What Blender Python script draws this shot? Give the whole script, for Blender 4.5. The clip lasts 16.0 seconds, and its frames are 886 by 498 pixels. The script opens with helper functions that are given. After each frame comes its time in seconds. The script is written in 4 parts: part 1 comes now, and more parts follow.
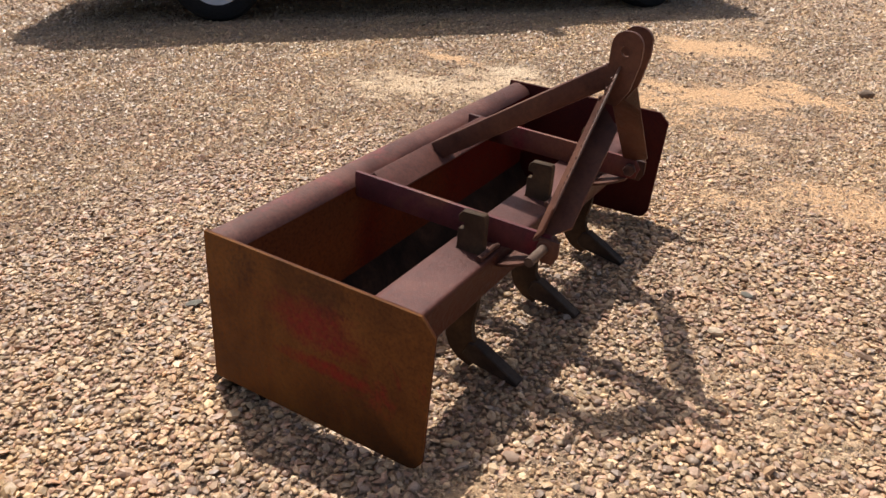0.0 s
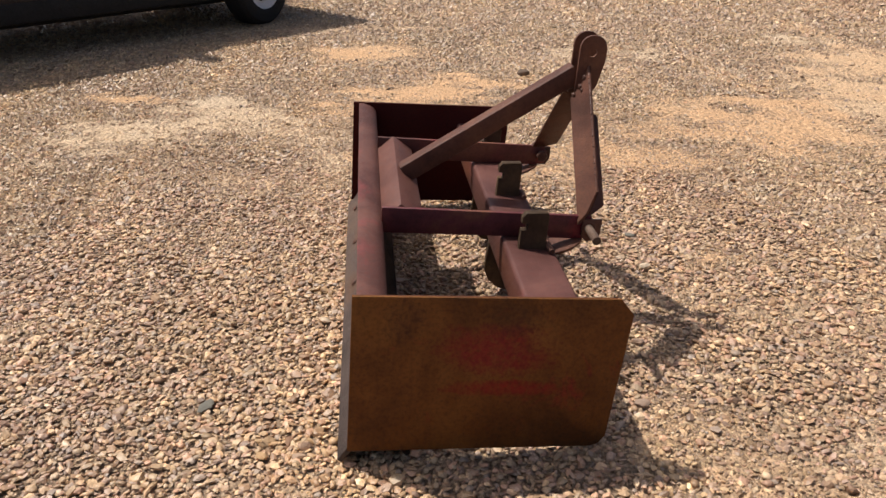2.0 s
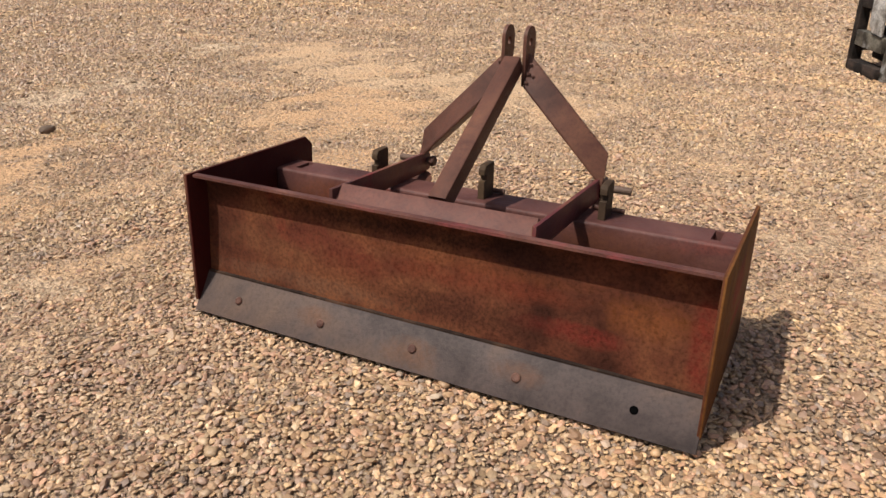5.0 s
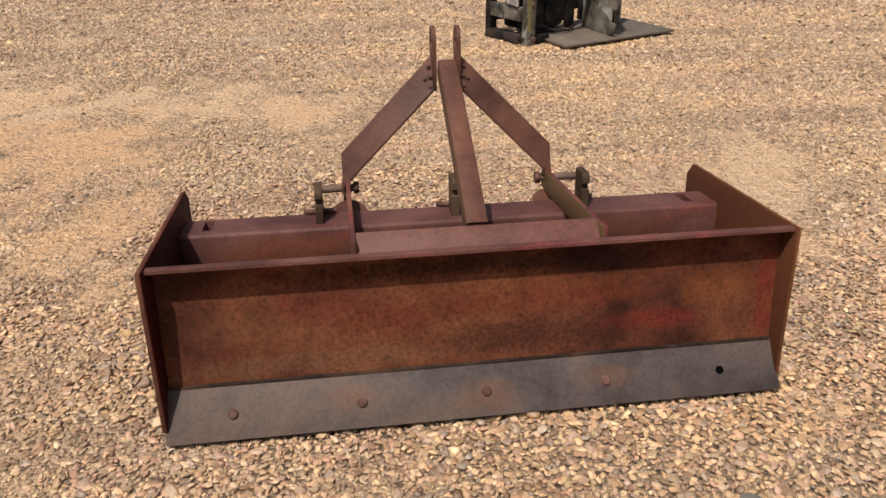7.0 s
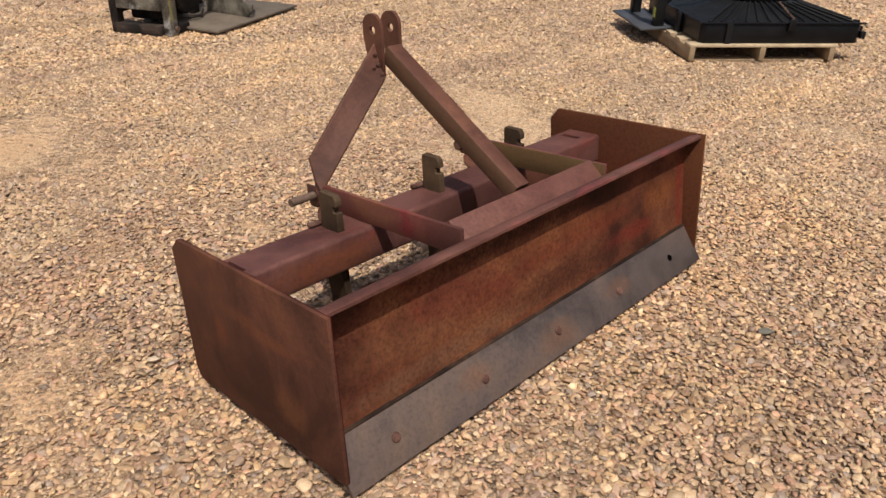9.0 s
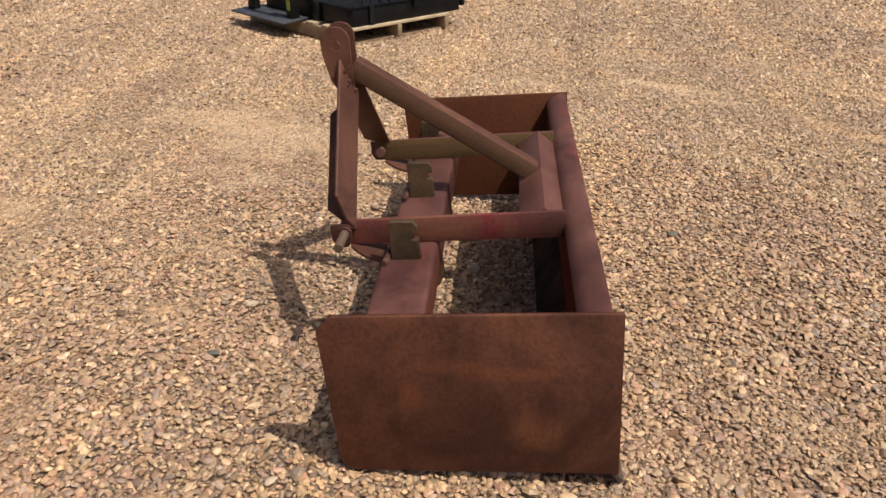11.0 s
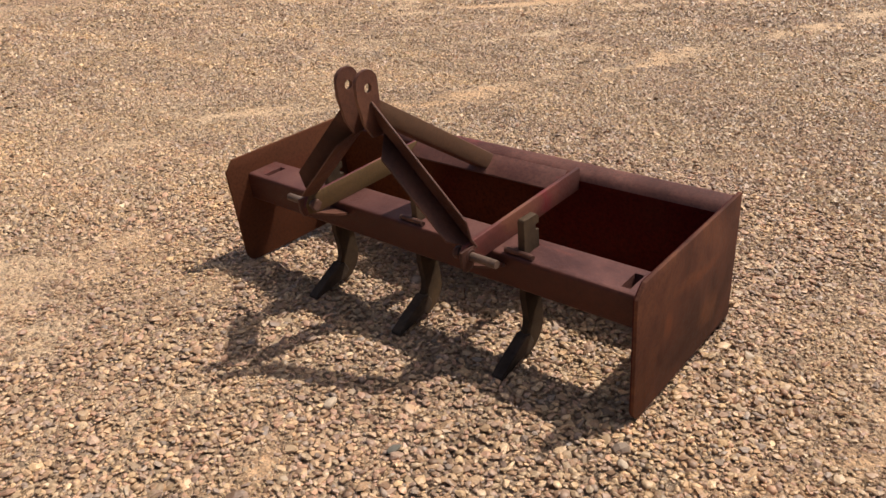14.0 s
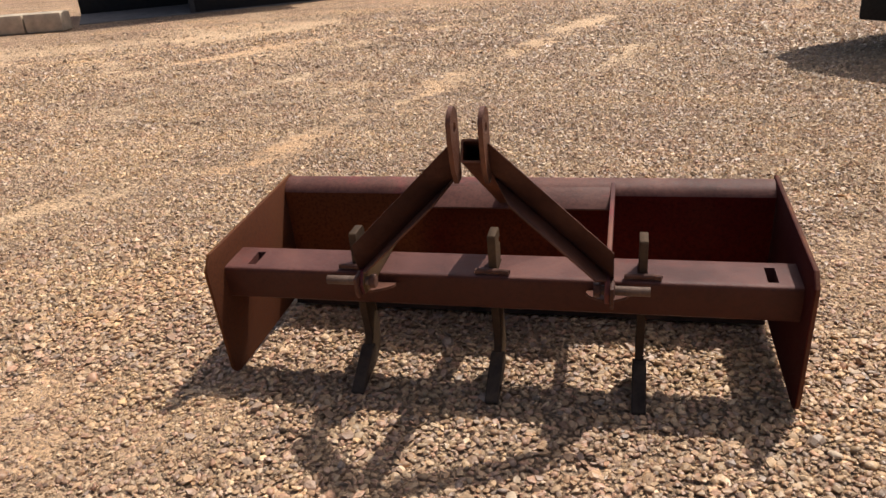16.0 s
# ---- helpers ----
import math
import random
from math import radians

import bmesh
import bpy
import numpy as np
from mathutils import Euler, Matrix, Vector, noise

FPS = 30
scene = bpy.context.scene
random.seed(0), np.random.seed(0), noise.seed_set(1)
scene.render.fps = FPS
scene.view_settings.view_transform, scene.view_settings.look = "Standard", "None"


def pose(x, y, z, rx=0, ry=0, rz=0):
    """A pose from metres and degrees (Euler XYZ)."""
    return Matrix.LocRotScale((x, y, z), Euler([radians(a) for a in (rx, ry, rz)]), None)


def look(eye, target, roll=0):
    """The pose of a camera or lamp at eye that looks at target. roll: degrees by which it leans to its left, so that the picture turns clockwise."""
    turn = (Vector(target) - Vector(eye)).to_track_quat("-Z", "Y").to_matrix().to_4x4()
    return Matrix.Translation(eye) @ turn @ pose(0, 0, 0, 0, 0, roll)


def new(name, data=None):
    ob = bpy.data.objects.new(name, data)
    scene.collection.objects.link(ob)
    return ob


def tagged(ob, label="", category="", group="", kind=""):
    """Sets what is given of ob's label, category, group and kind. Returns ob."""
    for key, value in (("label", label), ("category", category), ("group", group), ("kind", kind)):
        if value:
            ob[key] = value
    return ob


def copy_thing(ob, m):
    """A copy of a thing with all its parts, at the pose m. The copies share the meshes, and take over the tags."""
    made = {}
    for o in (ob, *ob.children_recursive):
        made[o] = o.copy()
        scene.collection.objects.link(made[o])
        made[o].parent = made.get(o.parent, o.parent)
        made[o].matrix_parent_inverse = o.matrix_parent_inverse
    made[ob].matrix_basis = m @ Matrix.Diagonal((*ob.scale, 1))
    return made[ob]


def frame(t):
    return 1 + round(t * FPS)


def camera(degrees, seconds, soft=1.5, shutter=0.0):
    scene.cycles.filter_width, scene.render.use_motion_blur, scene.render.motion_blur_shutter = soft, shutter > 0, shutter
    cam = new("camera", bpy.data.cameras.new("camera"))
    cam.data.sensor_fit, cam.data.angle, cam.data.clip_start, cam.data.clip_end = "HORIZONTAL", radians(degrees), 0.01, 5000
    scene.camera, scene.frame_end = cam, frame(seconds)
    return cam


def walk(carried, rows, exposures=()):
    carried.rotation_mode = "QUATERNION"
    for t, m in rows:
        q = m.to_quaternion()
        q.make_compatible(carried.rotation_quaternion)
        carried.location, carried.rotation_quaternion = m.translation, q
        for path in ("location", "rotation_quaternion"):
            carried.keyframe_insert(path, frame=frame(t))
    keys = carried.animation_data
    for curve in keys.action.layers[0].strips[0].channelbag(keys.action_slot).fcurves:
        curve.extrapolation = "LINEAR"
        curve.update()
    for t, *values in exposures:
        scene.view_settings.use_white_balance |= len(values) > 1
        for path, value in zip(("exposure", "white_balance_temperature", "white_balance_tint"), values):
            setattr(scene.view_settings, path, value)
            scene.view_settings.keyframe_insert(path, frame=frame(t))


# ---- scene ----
cam = camera(60.3, 16.0)
PATH = [
    (0, (1.783, 1.246, 1.144), (0.257, 0.309, 0.252), -0.5),
    (0.5, (1.975, 0.982, 1.181), (0.326, 0.288, 0.288), -0.3),
    (1, (2.036, 0.698, 1.17), (0.298, 0.274, 0.276), -0.5),
    (1.5, (2.103, 0.386, 1.181), (0.314, 0.251, 0.296), -0.6),
    (2, (2.13, 0.067, 1.201), (0.338, 0.226, 0.328), -0.8),
    (2.5, (2.034, -0.263, 1.173), (0.287, 0.187, 0.31), -1.1),
    (3, (1.958, -0.607, 1.189), (0.303, 0.121, 0.335), -1.5),
    (4.25, (1.361, -1.26, 1.186), (0.15, 0.115, 0.328), -1.2),
    (5.5, (0.584, -1.596, 1.181), (-0.008, 0.109, 0.321), -0.8),
    (6, (0.269, -1.538, 1.166), (-0.044, 0.236, 0.297), -0.5),
    (6.5, (-0.039, -1.549, 1.195), (-0.071, 0.245, 0.311), -0.5),
    (7, (-0.315, -1.509, 1.211), (-0.066, 0.261, 0.314), -0.2),
    (7.5, (-0.586, -1.383, 1.211), (-0.065, 0.319, 0.299), 0.1),
    (8, (-0.936, -1.33, 1.231), (-0.151, 0.259, 0.305), 0.5),
    (8.5, (-1.22, -1.194, 1.232), (-0.174, 0.234, 0.301), 1.0),
    (9, (-1.488, -0.995, 1.231), (-0.206, 0.222, 0.296), 1.3),
    (9.5, (-1.75, -0.727, 1.226), (-0.259, 0.237, 0.303), 0.9),
    (10, (-1.833, -0.393, 1.208), (-0.202, 0.291, 0.275), 0.8),
    (11.25, (-2.03, 0.42, 1.214), (-0.25, 0.392, 0.294), 0.8),
    (12.5, (-1.928, 1.24, 1.216), (-0.311, 0.481, 0.316), 0.7),
    (13, (-1.778, 1.529, 1.216), (-0.283, 0.54, 0.329), 0.0),
    (13.5, (-1.65, 1.828, 1.232), (-0.302, 0.631, 0.366), -0.7),
    (14, (-1.403, 2.001, 1.199), (-0.226, 0.623, 0.353), -1.5),
    (14.5, (-1.132, 2.176, 1.201), (-0.136, 0.654, 0.369), -2.4),
    (15, (-0.869, 2.3, 1.206), (-0.059, 0.665, 0.386), -3.1),
    (15.5, (-0.584, 2.256, 1.176), (0.048, 0.54, 0.366), -3.7),
    (16, (-0.334, 2.26, 1.168), (0.126, 0.477, 0.388), -4.1),
]
EXPOSURES = ((0.0, 0.03, 6310, 9), (2.0, -0.11, 6300, 9), (4.0, -0.18, 6300, 9), (6.0, -0.29, 6300, 9), (9.5, -0.31, 6330, 9), (12.5, -0.31, 6440, 10), (16.0, -0.15, 6470, 11))
walk(cam, [(t, look(eye, target, roll)) for t, eye, target, roll in PATH], EXPOSURES)

SKY_STRENGTH = 0.108
SUN_STRENGTH = 4.7

# ---------------------------------------------------------------- sky and sun
world = bpy.data.worlds.new("sky")
scene.world = world
world.use_nodes = True
wn = world.node_tree.nodes
sky = wn.new("ShaderNodeTexSky")
sky.sky_type = "NISHITA"
sky.sun_disc = False
sky.sun_elevation = radians(60.5)
sky.sun_rotation = radians(215.1)
sky.air_density = 0.8
sky.dust_density = 5.0
sky.ozone_density = 0.6
wn["Background"].inputs["Strength"].default_value = SKY_STRENGTH
world.node_tree.links.new(sky.outputs[0], wn["Background"].inputs["Color"])

sun_data = bpy.data.lights.new("sun", "SUN")
sun_data.energy = SUN_STRENGTH
sun_data.angle = radians(0.55)
sun_data.color = (1.0, 0.94, 0.86)
sun = new("sun", sun_data)
sun.matrix_world = look((-3.25, -4.62, 10.0), (0, 0, 0))


# ---------------------------------------------------------------- materials
def material(name):
    m = bpy.data.materials.new(name)
    m.use_nodes = True
    return m, m.node_tree.nodes, m.node_tree.links, m.node_tree.nodes["Principled BSDF"]


def noise_node(nodes, links, vector, scale, detail=6.0, rough=0.6, distort=0.0):
    n = nodes.new("ShaderNodeTexNoise")
    n.inputs["Scale"].default_value = scale
    n.inputs["Detail"].default_value = detail
    n.inputs["Roughness"].default_value = rough
    n.inputs["Distortion"].default_value = distort
    links.new(vector, n.inputs["Vector"])
    return n.outputs["Fac"]


def ramp(nodes, links, fac, stops, mode="LINEAR"):
    r = nodes.new("ShaderNodeValToRGB")
    r.color_ramp.interpolation = mode
    e = r.color_ramp.elements
    while len(e) < len(stops):
        e.new(0.5)
    for el, (p, c) in zip(e, stops):
        el.position = p
        el.color = (*c, 1) if len(c) == 3 else c
    links.new(fac, r.inputs["Fac"])
    return r.outputs["Color"]


def mix(nodes, links, fac, a, b, blend="MIX"):
    n = nodes.new("ShaderNodeMix")
    n.data_type = "RGBA"
    n.blend_type = blend
    for value, sock in ((fac, n.inputs[0]), (a, n.inputs[6]), (b, n.inputs[7])):
        if isinstance(value, bpy.types.NodeSocket):
            links.new(value, sock)
        elif isinstance(value, tuple):
            sock.default_value = (*value, 1)
        else:
            sock.default_value = value
    return n.outputs[2]


def calc(nodes, links, op, a, b=0.0):
    n = nodes.new("ShaderNodeMath")
    n.operation = op
    for value, sock in ((a, n.inputs[0]), (b, n.inputs[1])):
        if isinstance(value, bpy.types.NodeSocket):
            links.new(value, sock)
        else:
            sock.default_value = value
    return n.outputs[0]


def bump(nodes, links, bsdf, height, strength, distance):
    b = nodes.new("ShaderNodeBump")
    b.inputs["Strength"].default_value = strength
    b.inputs["Distance"].default_value = distance
    links.new(height, b.inputs["Height"])
    links.new(b.outputs[0], bsdf.inputs["Normal"])


def coords(nodes, shift=(0, 0, 0), scale=(1, 1, 1)):
    tc = nodes.new("ShaderNodeTexCoord")
    mp = nodes.new("ShaderNodeMapping")
    mp.inputs["Location"].default_value = shift
    mp.inputs["Scale"].default_value = scale
    nodes.id_data.links.new(tc.outputs["Object"], mp.inputs["Vector"])
    return mp.outputs[0]


def rusty(name, dark, mid, bright, paint=(0.16, 0.02, 0.018), paint_amount=0.0, shift=(0, 0, 0), rough=0.72, patch=4.0, inner=None, fine=0.4, spots=(), wash=(), gloss=0.12):
    """Weathered steel: brown oxide, brighter rust bloom, dark stains and remnants of old paint."""
    m, nd, ln, p = material(name)
    v = coords(nd, shift)
    cloud = noise_node(nd, ln, v, patch, 5, 0.62, 0.4)
    grain = noise_node(nd, ln, v, 95, 6, 0.7)
    speck = noise_node(nd, ln, v, 320, 3, 0.7)
    c = ramp(nd, ln, cloud, ((0.36, tuple(0.82 * x for x in dark)), (0.50, tuple(0.95 * x for x in mid)), (0.64, bright)))
    g = ramp(nd, ln, grain, ((0.36, (0.30, 0.27, 0.27)), (0.52, (1, 1, 1)), (0.68, (1.4, 1.28, 1.18))))
    c = mix(nd, ln, fine, c, g, "MULTIPLY")
    if paint_amount > 0:
        pn = noise_node(nd, ln, coords(nd, (shift[0] + 3.7, 1.2, 0.4), (0.55, 1, 1)), 5.0, 7, 0.65, 0.6)
        pm = ramp(nd, ln, pn, ((0.62 - 0.22 * paint_amount, (0, 0, 0)), (0.72 - 0.2 * paint_amount, (1, 1, 1))))
        pm = calc(nd, ln, "MULTIPLY", pm, 0.75)
        c = mix(nd, ln, pm, c, mix(nd, ln, 0.6, paint, g, "MULTIPLY"))
    for (ia, ib, ca, cb, ra, rb, tone, amount) in spots:    # single blotches with a ragged edge
        tc = nd.new("ShaderNodeTexCoord")
        xyz = nd.new("ShaderNodeSeparateXYZ")
        ln.new(tc.outputs["Object"], xyz.inputs[0])
        da = calc(nd, ln, "DIVIDE", calc(nd, ln, "SUBTRACT", xyz.outputs[ia], ca), ra)
        db = calc(nd, ln, "DIVIDE", calc(nd, ln, "SUBTRACT", xyz.outputs[ib], cb), rb)
        d2 = calc(nd, ln, "ADD", calc(nd, ln, "MULTIPLY", da, da), calc(nd, ln, "MULTIPLY", db, db))
        ragged = calc(nd, ln, "ADD", calc(nd, ln, "MULTIPLY", grain, 1.6), calc(nd, ln, "MULTIPLY", noise_node(nd, ln, v, 14, 7, 0.7), 2.4))
        d2 = calc(nd, ln, "ADD", d2, calc(nd, ln, "SUBTRACT", ragged, 2.0))
        m_ = ramp(nd, ln, d2, ((0.05, (amount,) * 3), (1.0, (0, 0, 0))))
        flakes = noise_node(nd, ln, v, 60, 5, 0.7)
        m_ = calc(nd, ln, "MULTIPLY", m_, ramp(nd, ln, flakes, ((0.38, (0.5,) * 3), (0.56, (1, 1, 1)))))
        c = mix(nd, ln, m_, c, mix(nd, ln, fine, tone, g, "MULTIPLY"))
    stain = noise_node(nd, ln, coords(nd, (shift[0], 7, 2), (1, 1, 0.35)), 9, 5, 0.6)
    sm = ramp(nd, ln, stain, ((0.58, (0, 0, 0)), (0.74, (0.42, 0.42, 0.42))))
    c = mix(nd, ln, sm, c, (dark[0] * 0.35, dark[1] * 0.38, dark[2] * 0.45))
    if inner:                                    # one side takes its own tone, on some parts with its shade painted in
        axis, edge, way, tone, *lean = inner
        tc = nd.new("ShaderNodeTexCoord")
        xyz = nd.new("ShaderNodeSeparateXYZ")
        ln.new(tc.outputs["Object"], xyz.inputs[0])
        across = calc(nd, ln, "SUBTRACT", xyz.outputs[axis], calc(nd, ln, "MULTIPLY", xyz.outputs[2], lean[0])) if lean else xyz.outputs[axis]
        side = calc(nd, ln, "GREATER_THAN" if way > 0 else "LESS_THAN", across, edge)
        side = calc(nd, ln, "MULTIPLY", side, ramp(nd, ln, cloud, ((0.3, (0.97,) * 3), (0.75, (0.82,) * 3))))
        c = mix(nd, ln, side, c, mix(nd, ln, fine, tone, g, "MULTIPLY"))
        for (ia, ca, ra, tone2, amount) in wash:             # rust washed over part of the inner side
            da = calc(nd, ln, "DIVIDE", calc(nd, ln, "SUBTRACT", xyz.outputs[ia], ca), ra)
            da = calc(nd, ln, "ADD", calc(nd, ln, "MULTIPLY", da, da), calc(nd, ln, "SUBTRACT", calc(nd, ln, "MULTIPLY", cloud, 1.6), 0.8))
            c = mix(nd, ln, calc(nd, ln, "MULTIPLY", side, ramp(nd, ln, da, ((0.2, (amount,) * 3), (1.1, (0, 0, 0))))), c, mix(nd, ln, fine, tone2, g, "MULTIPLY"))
    sp = ramp(nd, ln, speck, ((0.64, (0, 0, 0)), (0.80, (fine * 0.6,) * 3)))
    c = mix(nd, ln, sp, c, bright)
    ln.new(c, p.inputs["Base Color"])
    r = ramp(nd, ln, grain, ((0.3, (rough - 0.14,) * 3), (0.7, (rough + 0.14,) * 3)))
    ln.new(r, p.inputs["Roughness"])
    p.inputs["Metallic"].default_value = 0.0
    p.inputs["Specular IOR Level"].default_value = gloss
    h = calc(nd, ln, "ADD", grain, calc(nd, ln, "MULTIPLY", speck, 0.5))
    bump(nd, ln, p, h, 0.35, 0.004)
    return m


def plain(name, color, rough=0.6, metal=0.0, vary=0.25, scale=12.0, bumps=0.15, gloss=0.5):
    """A lightly worn surface with small changes of tone."""
    m, nd, ln, p = material(name)
    v = coords(nd)
    n1 = noise_node(nd, ln, v, scale, 6, 0.65)
    n2 = noise_node(nd, ln, v, scale * 9, 4, 0.6)
    c = ramp(nd, ln, n1, ((0.3, tuple(x * (1 - vary) for x in color)), (0.7, tuple(min(1, x * (1 + vary)) for x in color))))
    ln.new(c, p.inputs["Base Color"])
    ln.new(ramp(nd, ln, n2, ((0.3, (max(0.05, rough - 0.1),) * 3), (0.7, (min(1, rough + 0.1),) * 3))), p.inputs["Roughness"])
    p.inputs["Metallic"].default_value = metal
    p.inputs["Specular IOR Level"].default_value = gloss
    if bumps:
        bump(nd, ln, p, n2, bumps, 0.003)
    return m


STONES = ((0.0, (0.30, 0.205, 0.142)), (0.09, (0.42, 0.29, 0.19)), (0.24, (0.53, 0.385, 0.255)), (0.38, (0.405, 0.300, 0.240)), (0.50, (0.55, 0.41, 0.265)),
          (0.62, (0.445, 0.345, 0.238)), (0.74, (0.48, 0.315, 0.23)), (0.86, (0.63, 0.495, 0.35)), (0.94, (0.335, 0.275, 0.235)), (1.0, (0.52, 0.37, 0.21)))


def yard_drift(nodes, links, v, c):
    """Slow changes of tone over the yard: broad blotches, and streaks along the way that vehicles take."""
    drift = noise_node(nodes, links, v, 1.1, 6, 0.68)
    c = mix(nodes, links, 0.7, c, ramp(nodes, links, drift, ((0.32, (0.95, 0.84, 0.84)), (0.5, (1.05, 1.0, 0.96)), (0.68, (1.16, 1.08, 0.91)))), "MULTIPLY")
    turned = nodes.new("ShaderNodeMapping")
    turned.inputs["Rotation"].default_value = (0, 0, radians(-67))
    turned.inputs["Scale"].default_value = (0.22, 1.7, 1.0)
    links.new(v, turned.inputs["Vector"])
    streak = noise_node(nodes, links, turned.outputs[0], 1.3, 5, 0.66)
    return mix(nodes, links, 0.9, c, ramp(nodes, links, streak, ((0.36, (0.82, 0.79, 0.77)), (0.5, (1.0, 0.99, 0.98)), (0.64, (1.19, 1.13, 1.03)))), "MULTIPLY")


def gravel_material(name, tint, muting=0.0):
    m, nd, ln, p = material(name)
    geo = nd.new("ShaderNodeNewGeometry")
    c = mix(nd, ln, muting, ramp(nd, ln, geo.outputs["Random Per Island"], STONES, "CONSTANT"), (0.505, 0.372, 0.248))
    white = nd.new("ShaderNodeTexWhiteNoise")
    white.noise_dimensions = "1D"
    ln.new(calc(nd, ln, "MULTIPLY", geo.outputs["Random Per Island"], 977.0), white.inputs["W"])
    c = mix(nd, ln, 1.0, c, ramp(nd, ln, white.outputs["Value"], ((0.0, (0.62, 0.60, 0.58)), (0.2, (0.90, 0.89, 0.87)), (0.8, (1.08, 1.07, 1.05)), (1.0, (1.48, 1.47, 1.43)))), "MULTIPLY")
    v = coords(nd)
    grain = noise_node(nd, ln, v, 210, 5, 0.65)
    c = mix(nd, ln, 0.8, c, ramp(nd, ln, grain, ((0.3, (0.72, 0.68, 0.63)), (0.65, (1.12, 1.1, 1.06)))), "MULTIPLY")
    c = mix(nd, ln, 1.0, yard_drift(nd, ln, v, c), tint, "MULTIPLY")
    ln.new(c, p.inputs["Base Color"])
    p.inputs["Roughness"].default_value = 0.48
    p.inputs["Specular IOR Level"].default_value = 0.6
    bump(nd, ln, p, grain, 0.3, 0.003)
    return m


def ground_material():
    m, nd, ln, p = material("gravel yard")
    v = coords(nd)
    cells = nd.new("ShaderNodeTexVoronoi")
    cells.inputs["Scale"].default_value = 40
    cells.inputs["Randomness"].default_value = 1.0
    warp = nd.new("ShaderNodeTexNoise")
    warp.inputs["Scale"].default_value = 40
    ln.new(v, warp.inputs["Vector"])
    add = nd.new("ShaderNodeMixRGB")
    add.blend_type = "ADD"
    add.inputs[0].default_value = 0.012
    ln.new(v, add.inputs[1])
    ln.new(warp.outputs["Color"], add.inputs[2])
    ln.new(add.outputs[0], cells.inputs["Vector"])
    sep = nd.new("ShaderNodeSeparateColor")
    ln.new(cells.outputs["Color"], sep.inputs[0])
    stone = ramp(nd, ln, sep.outputs[0], STONES)
    stone = mix(nd, ln, 0.85, stone, ramp(nd, ln, sep.outputs[1], ((0.0, (0.45, 0.41, 0.38)), (0.2, (1.20, 1.16, 1.11)), (0.8, (1.55, 1.50, 1.44)), (1.0, (2.4, 2.35, 2.26)))), "MULTIPLY")
    gap = ramp(nd, ln, cells.outputs["Distance"], ((0.38, (1, 1, 1)), (0.80, (0.52, 0.47, 0.43))))
    stone = mix(nd, ln, 0.9, stone, gap, "MULTIPLY")
    stone = yard_drift(nd, ln, v, stone)
    # fine sand lies between the stones and fills the worn patches
    att = nd.new("ShaderNodeAttribute")
    att.attribute_name = "sand"
    fine = noise_node(nd, ln, v, 60, 8, 0.75)
    loose = nd.new("ShaderNodeAttribute")
    loose.attribute_name = "loose"
    ochre = nd.new("ShaderNodeAttribute")
    ochre.attribute_name = "ochre"
    grit = noise_node(nd, ln, v, 170, 6, 0.8)
    soil = ramp(nd, ln, grit, ((0.30, (0.17, 0.115, 0.077)), (0.50, (0.38, 0.265, 0.175)), (0.70, (0.58, 0.43, 0.29))))
    stone = mix(nd, ln, loose.outputs["Fac"], stone, soil)
    hue = calc(nd, ln, "ADD", ochre.outputs["Fac"], calc(nd, ln, "MULTIPLY", calc(nd, ln, "SUBTRACT", noise_node(nd, ln, v, 3.0, 6, 0.65), 0.5), 0.8))
    sand = ramp(nd, ln, hue, ((0.05, (0.72, 0.56, 0.395)), (0.50, (0.71, 0.51, 0.325)), (0.95, (0.70, 0.435, 0.240))))
    sand = mix(nd, ln, 0.9, sand, ramp(nd, ln, fine, ((0.36, (0.66, 0.62, 0.58)), (0.56, (1.08, 1.07, 1.05)))), "MULTIPLY")
    sand = mix(nd, ln, 0.8, sand, ramp(nd, ln, grit, ((0.34, (0.62, 0.58, 0.55)), (0.48, (1.0, 1.0, 1.0)), (0.70, (1.12, 1.10, 1.06)))), "MULTIPLY")
    broken = noise_node(nd, ln, v, 13, 6, 0.7)
    edge = calc(nd, ln, "ADD", att.outputs["Fac"], calc(nd, ln, "MULTIPLY", calc(nd, ln, "SUBTRACT", fine, 0.5), 0.8))
    edge = calc(nd, ln, "ADD", edge, calc(nd, ln, "MULTIPLY", calc(nd, ln, "SUBTRACT", broken, 0.5), 1.1))
    mask = ramp(nd, ln, edge, ((0.30, (0, 0, 0)), (0.92, (0.88, 0.88, 0.88))))
    ln.new(mix(nd, ln, mask, stone, sand), p.inputs["Base Color"])
    p.inputs["Roughness"].default_value = 0.9
    p.inputs["Specular IOR Level"].default_value = 0.25
    h = calc(nd, ln, "MULTIPLY", calc(nd, ln, "SUBTRACT", 1.0, cells.outputs["Distance"]), calc(nd, ln, "SUBTRACT", 1.15, mask))
    h = calc(nd, ln, "ADD", h, calc(nd, ln, "MULTIPLY", fine, 0.35))
    bump(nd, ln, p, h, 1.0, 0.040)
    return m


